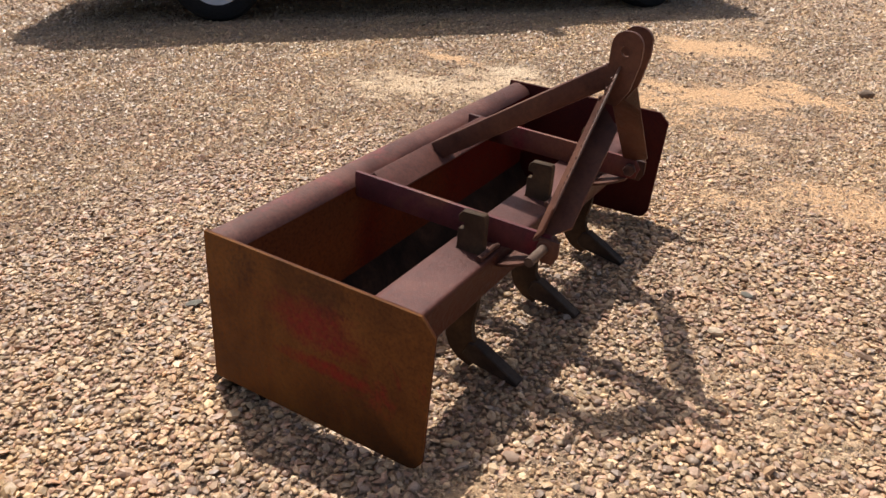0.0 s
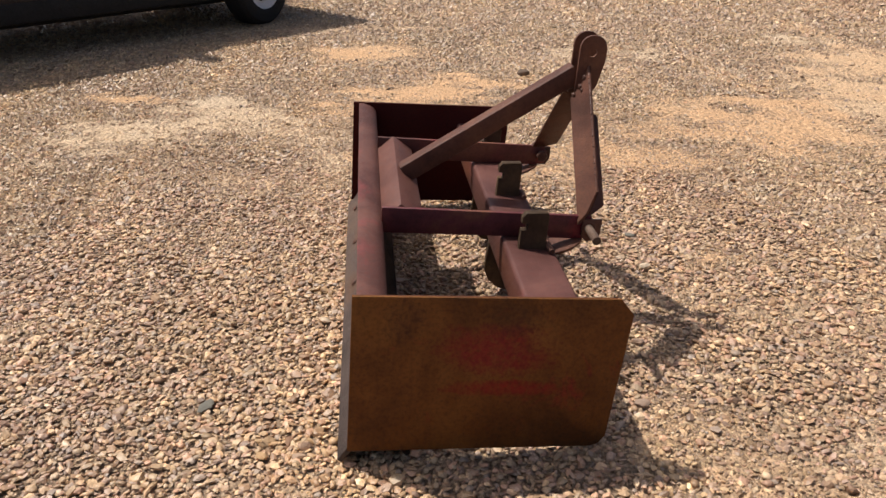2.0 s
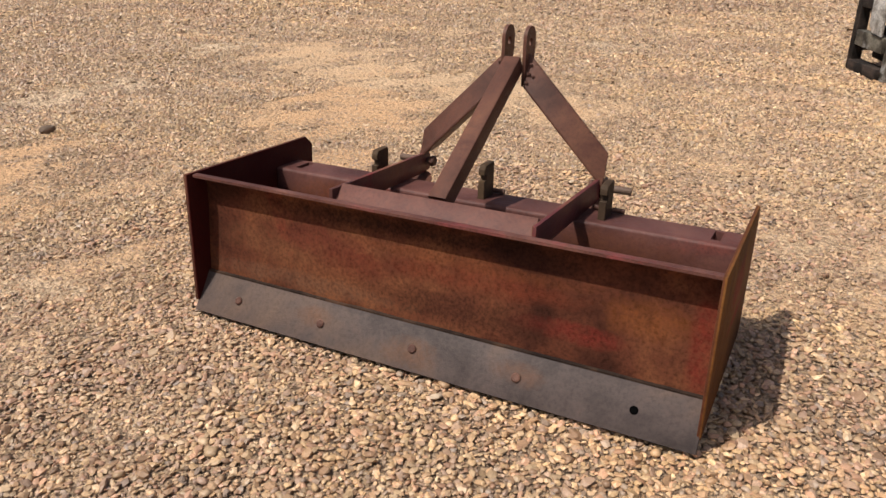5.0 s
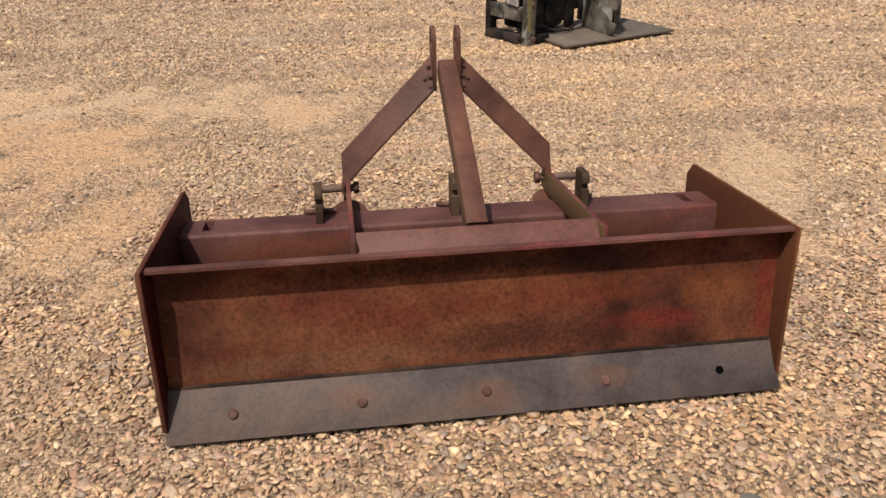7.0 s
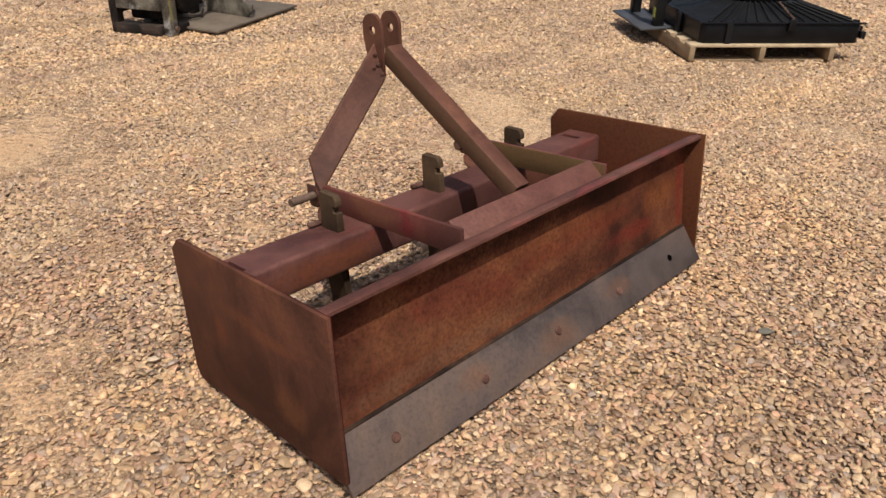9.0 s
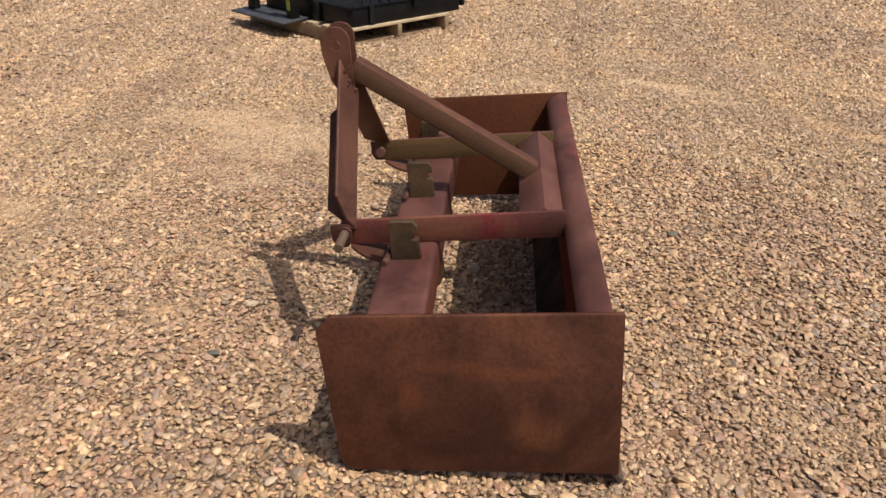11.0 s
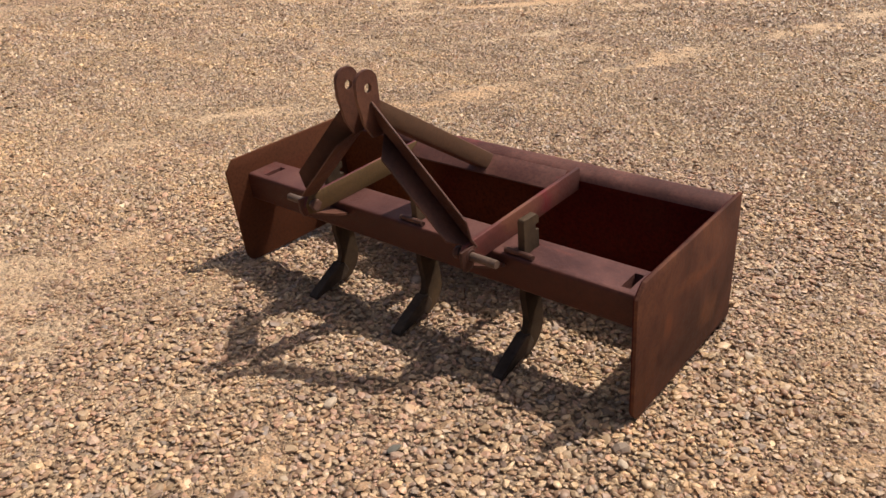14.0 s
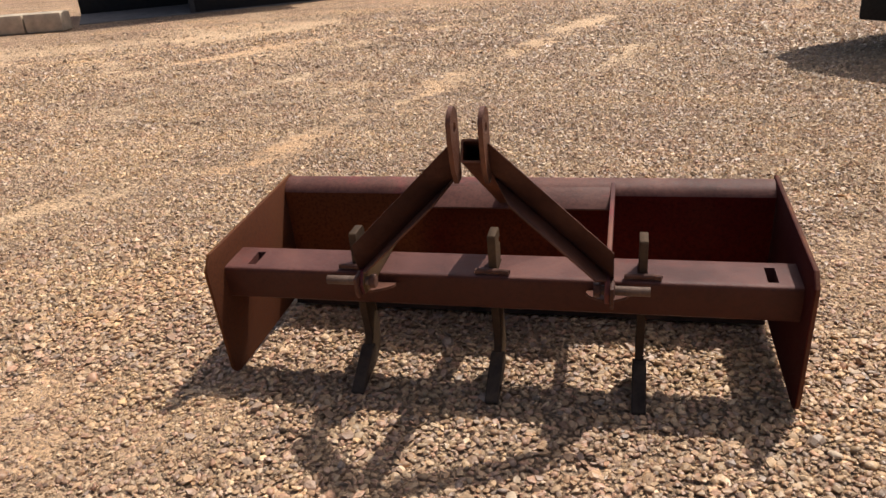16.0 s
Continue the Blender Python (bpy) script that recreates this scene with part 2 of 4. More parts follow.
M_GROUND = ground_material()
M_STONE = gravel_material("gravel stone", (0.99, 0.955, 0.905))
# greyed stones: the haze over the far yard is put into their colour
M_STONE_MUTED = gravel_material("muted gravel stone", (0.938, 0.930, 0.874), 0.2)
M_PLATE_P = rusty("orange-brown rusted plate", (0.112, 0.046, 0.016), (0.160, 0.063, 0.018), (0.205, 0.088, 0.023), (0.20, 0.026, 0.020), 0.22, (1.5, 0, 0), patch=3.0, inner=(0, 0.757, -1, (0.105, 0.036, 0.018)),
                  spots=((1, 2, 0.32, 0.28, 0.15, 0.075, (0.20, 0.020, 0.020), 0.85), (1, 2, 0.335, 0.18, 0.13, 0.025, (0.23, 0.020, 0.018), 0.85),
                         (1, 2, 0.11, 0.345, 0.050, 0.060, (0.062, 0.030, 0.016), 0.6), (1, 2, 0.345, 0.36, 0.080, 0.05, (0.062, 0.030, 0.017), 0.55)))
# crimson inner side, its tone deepened for the shade inside the box
M_PLATE_N = rusty("dark brown rusted plate", (0.078, 0.032, 0.021), (0.112, 0.045, 0.028), (0.15, 0.060, 0.032), (0.15, 0.03, 0.02), 0.0, (6.3, 0, 0), patch=3.5, inner=(0, -0.757, 1, (0.048, 0.0045, 0.0045)),
                  spots=((1, 2, 0.415, 0.22, 0.030, 0.055, (0.24, 0.075, 0.030), 0.45), (1, 2, 0.22, 0.27, 0.13, 0.022, (0.23, 0.075, 0.030), 0.4),
                         (1, 2, 0.16, 0.12, 0.07, 0.06, (0.22, 0.088, 0.036), 0.4), (1, 2, 0.32, 0.29, 0.09, 0.022, (0.22, 0.075, 0.030), 0.35)))
# inner side has old red paint, darkened for the shade it lies in
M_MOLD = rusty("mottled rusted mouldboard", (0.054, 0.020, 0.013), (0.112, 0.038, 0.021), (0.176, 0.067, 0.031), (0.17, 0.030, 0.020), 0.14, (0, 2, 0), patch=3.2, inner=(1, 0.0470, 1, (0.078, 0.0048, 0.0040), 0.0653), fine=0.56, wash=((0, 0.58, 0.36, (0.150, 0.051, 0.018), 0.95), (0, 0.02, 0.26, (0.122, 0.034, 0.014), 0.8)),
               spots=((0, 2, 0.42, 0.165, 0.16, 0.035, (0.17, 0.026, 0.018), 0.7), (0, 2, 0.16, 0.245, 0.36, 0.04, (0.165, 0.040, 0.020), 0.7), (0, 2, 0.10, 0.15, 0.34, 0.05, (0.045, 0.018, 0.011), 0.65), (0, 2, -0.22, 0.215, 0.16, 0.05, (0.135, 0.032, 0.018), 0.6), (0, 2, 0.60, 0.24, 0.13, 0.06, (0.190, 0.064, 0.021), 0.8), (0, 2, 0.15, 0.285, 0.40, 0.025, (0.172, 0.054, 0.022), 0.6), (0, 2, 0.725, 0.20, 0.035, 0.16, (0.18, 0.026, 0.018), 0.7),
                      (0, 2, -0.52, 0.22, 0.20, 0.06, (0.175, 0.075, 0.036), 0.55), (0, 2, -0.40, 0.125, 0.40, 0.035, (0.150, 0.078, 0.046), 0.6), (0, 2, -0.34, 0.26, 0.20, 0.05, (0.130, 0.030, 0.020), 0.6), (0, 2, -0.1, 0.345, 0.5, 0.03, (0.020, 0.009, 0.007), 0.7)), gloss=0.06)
M_TOP = rusty("faded red primer", (0.082, 0.033, 0.025), (0.122, 0.048, 0.037), (0.165, 0.072, 0.054), (0.24, 0.055, 0.055), 0.3, (4, 1, 0), rough=0.56, fine=0.42, gloss=0.24)
# front face darker: its shade is put into the rust tone
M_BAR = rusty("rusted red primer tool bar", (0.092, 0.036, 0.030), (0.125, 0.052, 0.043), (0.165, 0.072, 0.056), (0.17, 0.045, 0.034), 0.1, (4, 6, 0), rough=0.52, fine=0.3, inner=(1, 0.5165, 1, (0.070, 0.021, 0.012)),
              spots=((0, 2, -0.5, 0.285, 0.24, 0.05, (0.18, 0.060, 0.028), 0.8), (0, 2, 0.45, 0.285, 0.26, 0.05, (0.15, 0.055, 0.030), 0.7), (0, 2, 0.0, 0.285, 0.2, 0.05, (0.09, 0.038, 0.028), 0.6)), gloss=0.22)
M_ARM = rusty("crimson-tinted rusted bar", (0.100, 0.038, 0.030), (0.15, 0.046, 0.037), (0.195, 0.075, 0.045), (0.185, 0.024, 0.030), 0.45, (9, 1, 2), rough=0.52, fine=0.25, gloss=0.25)
M_ARM_P = rusty("crimson and ochre rusted bar", (0.100, 0.028, 0.030), (0.14, 0.036, 0.038), (0.19, 0.072, 0.040), (0.19, 0.020, 0.030), 0.5, (9, 4, 2), rough=0.52, fine=0.3, inner=(0, 0.296, -1, (0.124, 0.077, 0.032)), gloss=0.25)
M_MAST = rusty("brown rusted hitch steel", (0.080, 0.033, 0.022), (0.120, 0.050, 0.033), (0.165, 0.072, 0.042), (0.15, 0.03, 0.02), 0.0, (2, 8, 1), rough=0.52, fine=0.28, gloss=0.25)
M_TUBE = rusty("brown rusted tube with an olive side", (0.080, 0.033, 0.022), (0.120, 0.050, 0.033), (0.165, 0.072, 0.042), (0.15, 0.03, 0.02), 0.0, (2, 8, 4), rough=0.52, fine=0.28, inner=(0, -0.0255, -1, (0.118, 0.063, 0.036)), gloss=0.2)
# the shade in the braces' trough is painted into this dark brown
M_BRACE_SHADE = rusty("dark brown steel with shade in its tone", (0.036, 0.016, 0.012), (0.058, 0.025, 0.018), (0.085, 0.038, 0.026), (0.1, 0.1, 0.1), 0.0, (2, 3, 9), rough=0.6, fine=0.3)
M_EDGE = rusty("blued blade steel", (0.055, 0.044, 0.041), (0.096, 0.073, 0.066), (0.142, 0.096, 0.072), (0.1, 0.1, 0.1), 0.0, (3, 3, 3), rough=0.5, patch=2.6, fine=0.3,
               spots=((0, 2, -0.333, 0.04, 0.07, 0.03, (0.19, 0.085, 0.04), 0.4), (0, 2, 0.0, 0.02, 0.10, 0.04, (0.18, 0.085, 0.04), 0.45), (0, 2, 0.31, 0.04, 0.08, 0.03, (0.19, 0.085, 0.04), 0.35),
                      (0, 2, 0.0, -0.045, 0.30, 0.02, (0.17, 0.075, 0.035), 0.4)))
# near-black copy of the edge steel, with the shade painted into it
M_EDGE_SHADED = rusty("shade-darkened edge steel", (0.020, 0.012, 0.009), (0.038, 0.023, 0.016), (0.075, 0.040, 0.024), (0.1, 0.1, 0.1), 0.0, (8, 3, 3), rough=0.7, patch=6, fine=0.5)
M_SHANK = rusty("dark shank steel", (0.042, 0.026, 0.016), (0.070, 0.044, 0.027), (0.115, 0.072, 0.040), (0.1, 0.1, 0.1), 0.0, (5, 5, 5), rough=0.65, fine=0.3)
M_SHOE = rusty("dark worn shoe steel", (0.034, 0.024, 0.018), (0.058, 0.041, 0.031), (0.10, 0.068, 0.046), (0.1, 0.1, 0.1), 0.0, (5, 9, 5), rough=0.5, fine=0.3)
M_PIN = rusty("worn pin steel", (0.09, 0.052, 0.036), (0.15, 0.098, 0.072), (0.24, 0.175, 0.135), (0.1, 0.1, 0.1), 0.0, (7, 5, 5), rough=0.45, fine=0.3)
M_WELD = rusty("weld bead", (0.08, 0.04, 0.03), (0.115, 0.058, 0.044), (0.16, 0.085, 0.062), (0.1, 0.1, 0.1), 0.0, (1, 5, 5), rough=0.45, patch=20, fine=0.3)


# ---------------------------------------------------------------- mesh helpers
def part(name, bm, mat, parent=None, label="", smooth=True, angle=35):
    """One mesh object made from a bmesh, as a part of its parent."""
    me = bpy.data.meshes.new(name)
    bm.normal_update()
    if smooth:
        lim = radians(angle)
        for f in bm.faces:
            f.smooth = True
        for e in bm.edges:
            e.smooth = not (len(e.link_faces) == 2 and e.calc_face_angle(0) > lim)
    bm.to_mesh(me)
    bm.free()
    me.materials.append(mat)
    ob = new(name, me)
    ob.parent = parent
    if label:
        tagged(ob, label)
    return ob


def soften(bm, width, segments=2):
    if width > 0:
        sharp = [e for e in bm.edges if len(e.link_faces) == 2 and e.calc_face_angle(0) > 0.5]
        bmesh.ops.bevel(bm, geom=sharp, offset=width, segments=segments, affect="EDGES", profile=0.5)


def add_box(bm, lo, hi, m=None):
    made = bmesh.ops.create_cube(bm, size=1)["verts"]
    for v in made:
        v.co = Vector([l + (h - l) * (c + 0.5) for l, h, c in zip(lo, hi, v.co)])
        if m:
            v.co = m @ v.co
    return made


def box(lo, hi, bevel=0.003, m=None, segments=2):
    bm = bmesh.new()
    add_box(bm, lo, hi)
    soften(bm, bevel, segments)
    if m:
        bmesh.ops.transform(bm, matrix=m, verts=bm.verts)
    return bm


def prism(outline, lo, hi, axis="x", bevel=0.002, segments=2):
    """A plate: a closed outline drawn in the plane across the axis, lo to hi thick."""
    bm = bmesh.new()
    place = {"x": lambda a, b, t: (t, a, b), "y": lambda a, b, t: (a, t, b), "z": lambda a, b, t: (a, b, t)}[axis]
    lower = [bm.verts.new(place(a, b, lo)) for a, b in outline]
    upper = [bm.verts.new(place(a, b, hi)) for a, b in outline]
    n = len(outline)
    bm.faces.new(lower)
    bm.faces.new(upper[::-1])
    for i in range(n):
        bm.faces.new((lower[i], upper[i], upper[(i + 1) % n], lower[(i + 1) % n]))
    bmesh.ops.recalc_face_normals(bm, faces=bm.faces)
    soften(bm, bevel, segments)
    return bm


def rod(points, radius, sides=12):
    """A round bar along a line of points."""
    bm = bmesh.new()
    pts = [Vector(p) for p in points]
    rings = []
    for i, p in enumerate(pts):
        d = ((pts[min(i + 1, len(pts) - 1)] - p).normalized() + (p - pts[max(i - 1, 0)]).normalized()).normalized()
        side = d.orthogonal() if i == 0 else (rings[-1][1] - d * rings[-1][1].dot(d))
        side.normalize()
        other = d.cross(side)
        rings.append(([bm.verts.new(p + radius * (side * math.cos(a) + other * math.sin(a)))
                       for a in [2 * math.pi * k / sides for k in range(sides)]], side))
    for (a, _), (b, _) in zip(rings, rings[1:]):
        for k in range(sides):
            bm.faces.new((a[k], a[(k + 1) % sides], b[(k + 1) % sides], b[k]))
    bm.faces.new(rings[0][0][::-1])
    bm.faces.new(rings[-1][0])
    return bm


def disc(radius, lo, hi, axis="x", centre=(0, 0), sides=24, bevel=0.002):
    cx, cy = centre
    return prism([(cx + radius * math.cos(2 * math.pi * k / sides), cy + radius * math.sin(2 * math.pi * k / sides)) for k in range(sides)], lo, hi, axis, bevel, 1)


def holed(outline, centre, radius, lo, hi, axis="x"):
    """A plate with one round hole through it."""
    n = 24
    cx, cy = centre
    pts = []
    for k in range(n):
        a = 2 * math.pi * k / n
        dx, dy = math.cos(a), math.sin(a)
        far = 1e9
        for (ax, ay), (bx, by) in zip(outline, outline[1:] + outline[:1]):
            ex, ey = bx - ax, by - ay
            det = dx * (-ey) + dy * ex
            if abs(det) < 1e-9:
                continue
            t = ((ax - cx) * (-ey) + (ay - cy) * ex) / det
            u = (dx * (ay - cy) - dy * (ax - cx)) / det
            if t > 0 and -1e-6 <= u <= 1 + 1e-6:
                far = min(far, t)
        pts.append(((cx + dx * far, cy + dy * far), (cx + dx * radius, cy + dy * radius)))
    bm = bmesh.new()
    place = {"x": lambda p, t: (t, p[0], p[1]), "y": lambda p, t: (p[0], t, p[1])}[axis]
    rows = [[bm.verts.new(place(p[i], t)) for p in pts] for i, t in ((0, lo), (1, lo), (1, hi), (0, hi))]
    for a, b in zip(rows, rows[1:] + rows[:1]):
        for k in range(n):
            bm.faces.new((a[k], a[(k + 1) % n], b[(k + 1) % n], b[k]))
    bmesh.ops.recalc_face_normals(bm, faces=bm.faces)
    return bm


def empty(name, m, label, category, group=""):
    ob = new(name)
    ob.empty_display_size = 0.1
    ob.matrix_world = m
    return tagged(ob, label, category, group)


# ---------------------------------------------------------------- ground
# worn patches where sand covers the stones: x, y, half length, half width, heading, how bare, how orange
BY_CAR = ((-2.0, -1.15, 0.50, 0.38, 100, 0.90, 0.30), (-2.62, -0.93, 0.24, 0.18, 80, 0.80, 0.1), (-1.80, -0.30, 0.48, 0.22, 62, 0.85, 0.35),
          (-1.45, 0.02, 0.24, 0.12, 20, 0.84, 0.8), (-1.92, 0.62, 0.30, 0.22, 20, 0.88, 0.8), (-2.60, 0.48, 0.60, 0.45, 100, 1.0, 1.0),
          (-3.90, 0.05, 0.52, 0.42, 60, 0.95, 0.9), (-2.75, -1.56, 0.26, 0.12, 82, 0.85, 0.95), (-2.25, -0.66, 0.36, 0.15, 70, 0.92, 0.3),
          (-1.27, 0.22, 0.16, 0.10, 47, 0.70, 0.9), (-4.9, -0.2, 0.7, 0.3, 70, 0.8, 0.5))
AHEAD_LEFT = ((-1.20, 1.07, 0.35, 0.28, 120, 0.95, 0.9), (-1.10, 1.42, 0.34, 0.28, 170, 0.95, 1.0), (-1.61, 2.19, 0.72, 0.44, 75, 1.15, 0.95),
              (-1.35, 2.95, 0.80, 0.36, 0, 1.0, 0.65), (-2.24, 3.14, 0.6, 0.36, 60, 1.05, 0.7), (-2.80, 3.55, 0.80, 0.5, 10, 0.95, 0.7),
              (-3.84, 3.46, 0.5, 0.3, 80, 0.75, 0.2), (-0.71, 2.75, 0.42, 0.30, -20, 1.0, 0.75), (-0.95, 4.75, 0.32, 0.2, 0, 0.85, 0.2),
              (-0.97, 1.03, 0.18, 0.10, -34, 0.80, 0.9), (-0.17, 1.31, 0.14, 0.10, 120, 0.70, 1.0), (-3.4, 1.7, 0.8, 0.3, 60, 0.75, 0.3))
AHEAD_RIGHT = ((0.25, 1.68, 0.34, 0.28, 60, 0.50, 0.5), (0.50, 1.58, 0.40, 0.28, 17, 0.56, 0.6), (1.20, 1.30, 0.44, 0.34, 20, 0.92, 0.55),
               (1.42, 1.60, 0.42, 0.32, 70, 0.86, 0.6), (0.95, 0.85, 0.44, 0.26, 20, 0.74, 0.8), (0.17, 1.18, 0.25, 0.12, 66, 0.50, 0.6),
               (0.21, 1.62, 0.12, 0.08, 0, 0.6, 0.9), (2.96, -0.37, 0.38, 0.18, 46, 0.75, 0.3), (0.40, 2.08, 0.4, 0.25, 40, 0.5, 0.7))
BEHIND = ((1.50, -2.8, 1.20, 0.14, 79, 0.72, 0.6), (0.75, -5.0, 2.1, 0.15, 73, 0.86, 0.6), (1.22, -3.6, 0.60, 0.10, 76, 0.88, 0.8), (0.10, -7.2, 1.2, 0.24, 69, 0.84, 0.5),
          (-0.44, -5.1, 0.80, 0.12, 70, 0.78, 0.4), (4.87, -4.95, 1.2, 0.30, -35, 0.76, 0.4), (2.6, -6.6, 1.8, 0.3, 60, 0.72, 0.5),
          (2.3, -2.6, 1.3, 0.16, 66, 0.66, 0.5), (3.1, -3.4, 1.5, 0.2, 62, 0.66, 0.4), (2.5, -0.7, 0.8, 0.20, 60, 0.66, 0.6))
FAR_END = ((3.95, -5.65, 1.6, 0.24, 53, 0.98, 0.75), (5.5, -7.2, 2.2, 0.8, 40, 0.95, 0.5), (7.3, -6.4, 1.6, 0.6, 30, 0.88, 0.5), (4.5, -8.4, 1.5, 0.6, 20, 0.85, 0.5),
           (1.60, -1.90, 0.60, 0.15, 78, 0.92, 0.85), (1.30, -2.85, 0.50, 0.12, 76, 0.82, 0.7), (6.6, -5.4, 1.3, 0.3, 40, 0.8, 0.5))
PATCHES = BY_CAR + AHEAD_LEFT + AHEAD_RIGHT + BEHIND + FAR_END


def worn(x, y):
    """How bare the nearest worn patch is at a place, and how orange its sand."""
    most, orange = 0.0, 0.6
    x, y = (x + 0.20 * noise.noise((x * 1.7, y * 1.7, 1.5)) + 0.11 * noise.noise((x * 5.2, y * 5.2, 6.5)),
            y + 0.20 * noise.noise((x * 1.7, y * 1.7, 8.5)) + 0.11 * noise.noise((x * 5.2, y * 5.2, 4.5)))
    for px, py, a, b, turn, bare, hue in PATCHES:
        dx, dy = x - px, y - py
        if abs(dx) > a * 2.1 or abs(dy) > a * 2.1:
            continue
        c, s = math.cos(radians(turn)), math.sin(radians(turn))
        level = bare * (1.10 - 0.53 * math.hypot((dx * c + dy * s) / a, (dy * c - dx * s) / b))
        if level > most:
            most, orange = level, hue
    return most, orange


def sandiness(x, y):
    """How much sand lies at a place, from 0 to about 1."""
    along, across = 0.36 * x + 0.93 * y, 0.93 * x - 0.36 * y           # vehicles pull the sand out into streaks
    streak = noise.noise((along * 0.9, across * 3.6, 7.7)) + 0.6 * noise.noise((along * 2.6, across * 9.0, 3.1))
    wob = streak * 0.62 + noise.noise((x * 6.5, y * 6.5, 2.3)) * 0.4 + noise.noise((x * 17, y * 17, 5.3)) * 0.35
    wide = 0.23 + 0.26 * noise.noise((x * 0.5, y * 0.5, 9.1)) + 0.14 * streak
    return min(1.0, max(worn(x, y)[0] + wob * 0.75, wide + wob * 0.5))


def swell(x, y):
    """The gentle rise and fall of the yard."""
    return 0.010 * noise.noise((x * 0.8, y * 0.8, 4.0)) * min(1.0, max(0.0, (math.hypot(x, y - 0.2) - 0.9)))


def bed(x, y, sand):
    """The height of the soil: sand fills the hollows between the stones."""
    return swell(x, y) - 0.0105 + 0.0075 * min(1.0, max(0.0, (sand - 0.3) * 2.2))


def build_ground():
    segs = 300
    radii = [0.0]
    r = 0.1
    while r < 900:
        radii.append(r)
        r += max(0.045, r * 0.022) if r < 9 else r * 0.12
    spots = [(0.0, 0.0)] + [(r * math.cos(2 * math.pi * k / segs), r * math.sin(2 * math.pi * k / segs)) for r in radii[1:] for k in range(segs)]
    sand = [sandiness(x, y) for x, y in spots]
    verts = [(x, y, bed(x, y, s)) for (x, y), s in zip(spots, sand)]
    faces = [(0, 1 + k, 1 + (k + 1) % segs) for k in range(segs)]
    for i in range(1, len(radii) - 1):
        a, b = 1 + (i - 1) * segs, 1 + i * segs
        faces += [(a + k, b + k, b + (k + 1) % segs, a + (k + 1) % segs) for k in range(segs)]
    me = bpy.data.meshes.new("ground")
    me.from_pydata(verts, [], faces)
    for name, values in (("sand", sand), ("ochre", [worn(x, y)[1] for x, y in spots]),
                         ("loose", [min(1.0, max(0.0, (7.5 - math.hypot(x, y - 0.2)) / 4.0)) for x, y in spots])):
        me.attributes.new(name, "FLOAT", "POINT").data.foreach_set("value", values)
    me.polygons.foreach_set("use_smooth", [True] * len(faces))
    me.materials.append(M_GROUND)
    return tagged(new("ground", me), "sunlit tan gravel yard with worn patches of orange sand", "ground", kind="structure")


def stone_shapes(level, count, rng):
    """Rough broken-pebble shapes of unit size, in a few kinds."""
    bm = bmesh.new()
    if level == 2:
        bmesh.ops.create_cube(bm, size=1)
        bmesh.ops.subdivide_edges(bm, edges=bm.edges[:], cuts=1, use_grid_fill=True)
    elif level == 1:
        bmesh.ops.create_icosphere(bm, subdivisions=1, radius=1)
    else:
        ring = [bm.verts.new((math.cos(k * math.pi / 2), math.sin(k * math.pi / 2), 0)) for k in range(4)]
        pole = bm.verts.new((0, 0, 1))                       # its underside lies buried
        for k in range(4):
            bm.faces.new((ring[k], ring[(k + 1) % 4], pole))
        bm.verts.index_update()
    bmesh.ops.triangulate(bm, faces=bm.faces[:])
    bm.verts.ensure_lookup_table()
    co = np.array([v.co.normalized() for v in bm.verts])
    faces = [[v.index for v in f.verts] for f in bm.faces]
    bm.free()
    shapes = []
    for _ in range(count):
        p = co.copy()
        for _ in range(8 if level else 1):       # flatten a few sides, as broken stones have
            n = rng.normal(size=3)
            n /= np.linalg.norm(n)
            d = p @ n
            p -= np.outer(np.maximum(d - rng.uniform(0.48, 0.78), 0), n)
        p *= 1 + rng.uniform(-0.12, 0.12, (len(p), 1)) * (1 if level else 2)
        if level == 0:
            p[-1, :2] += rng.uniform(-0.45, 0.45, 2)
            p[:-1, 2] -= 0.35
        shapes.append(p * (1.15 if level == 0 else 1.0))
    return shapes, faces


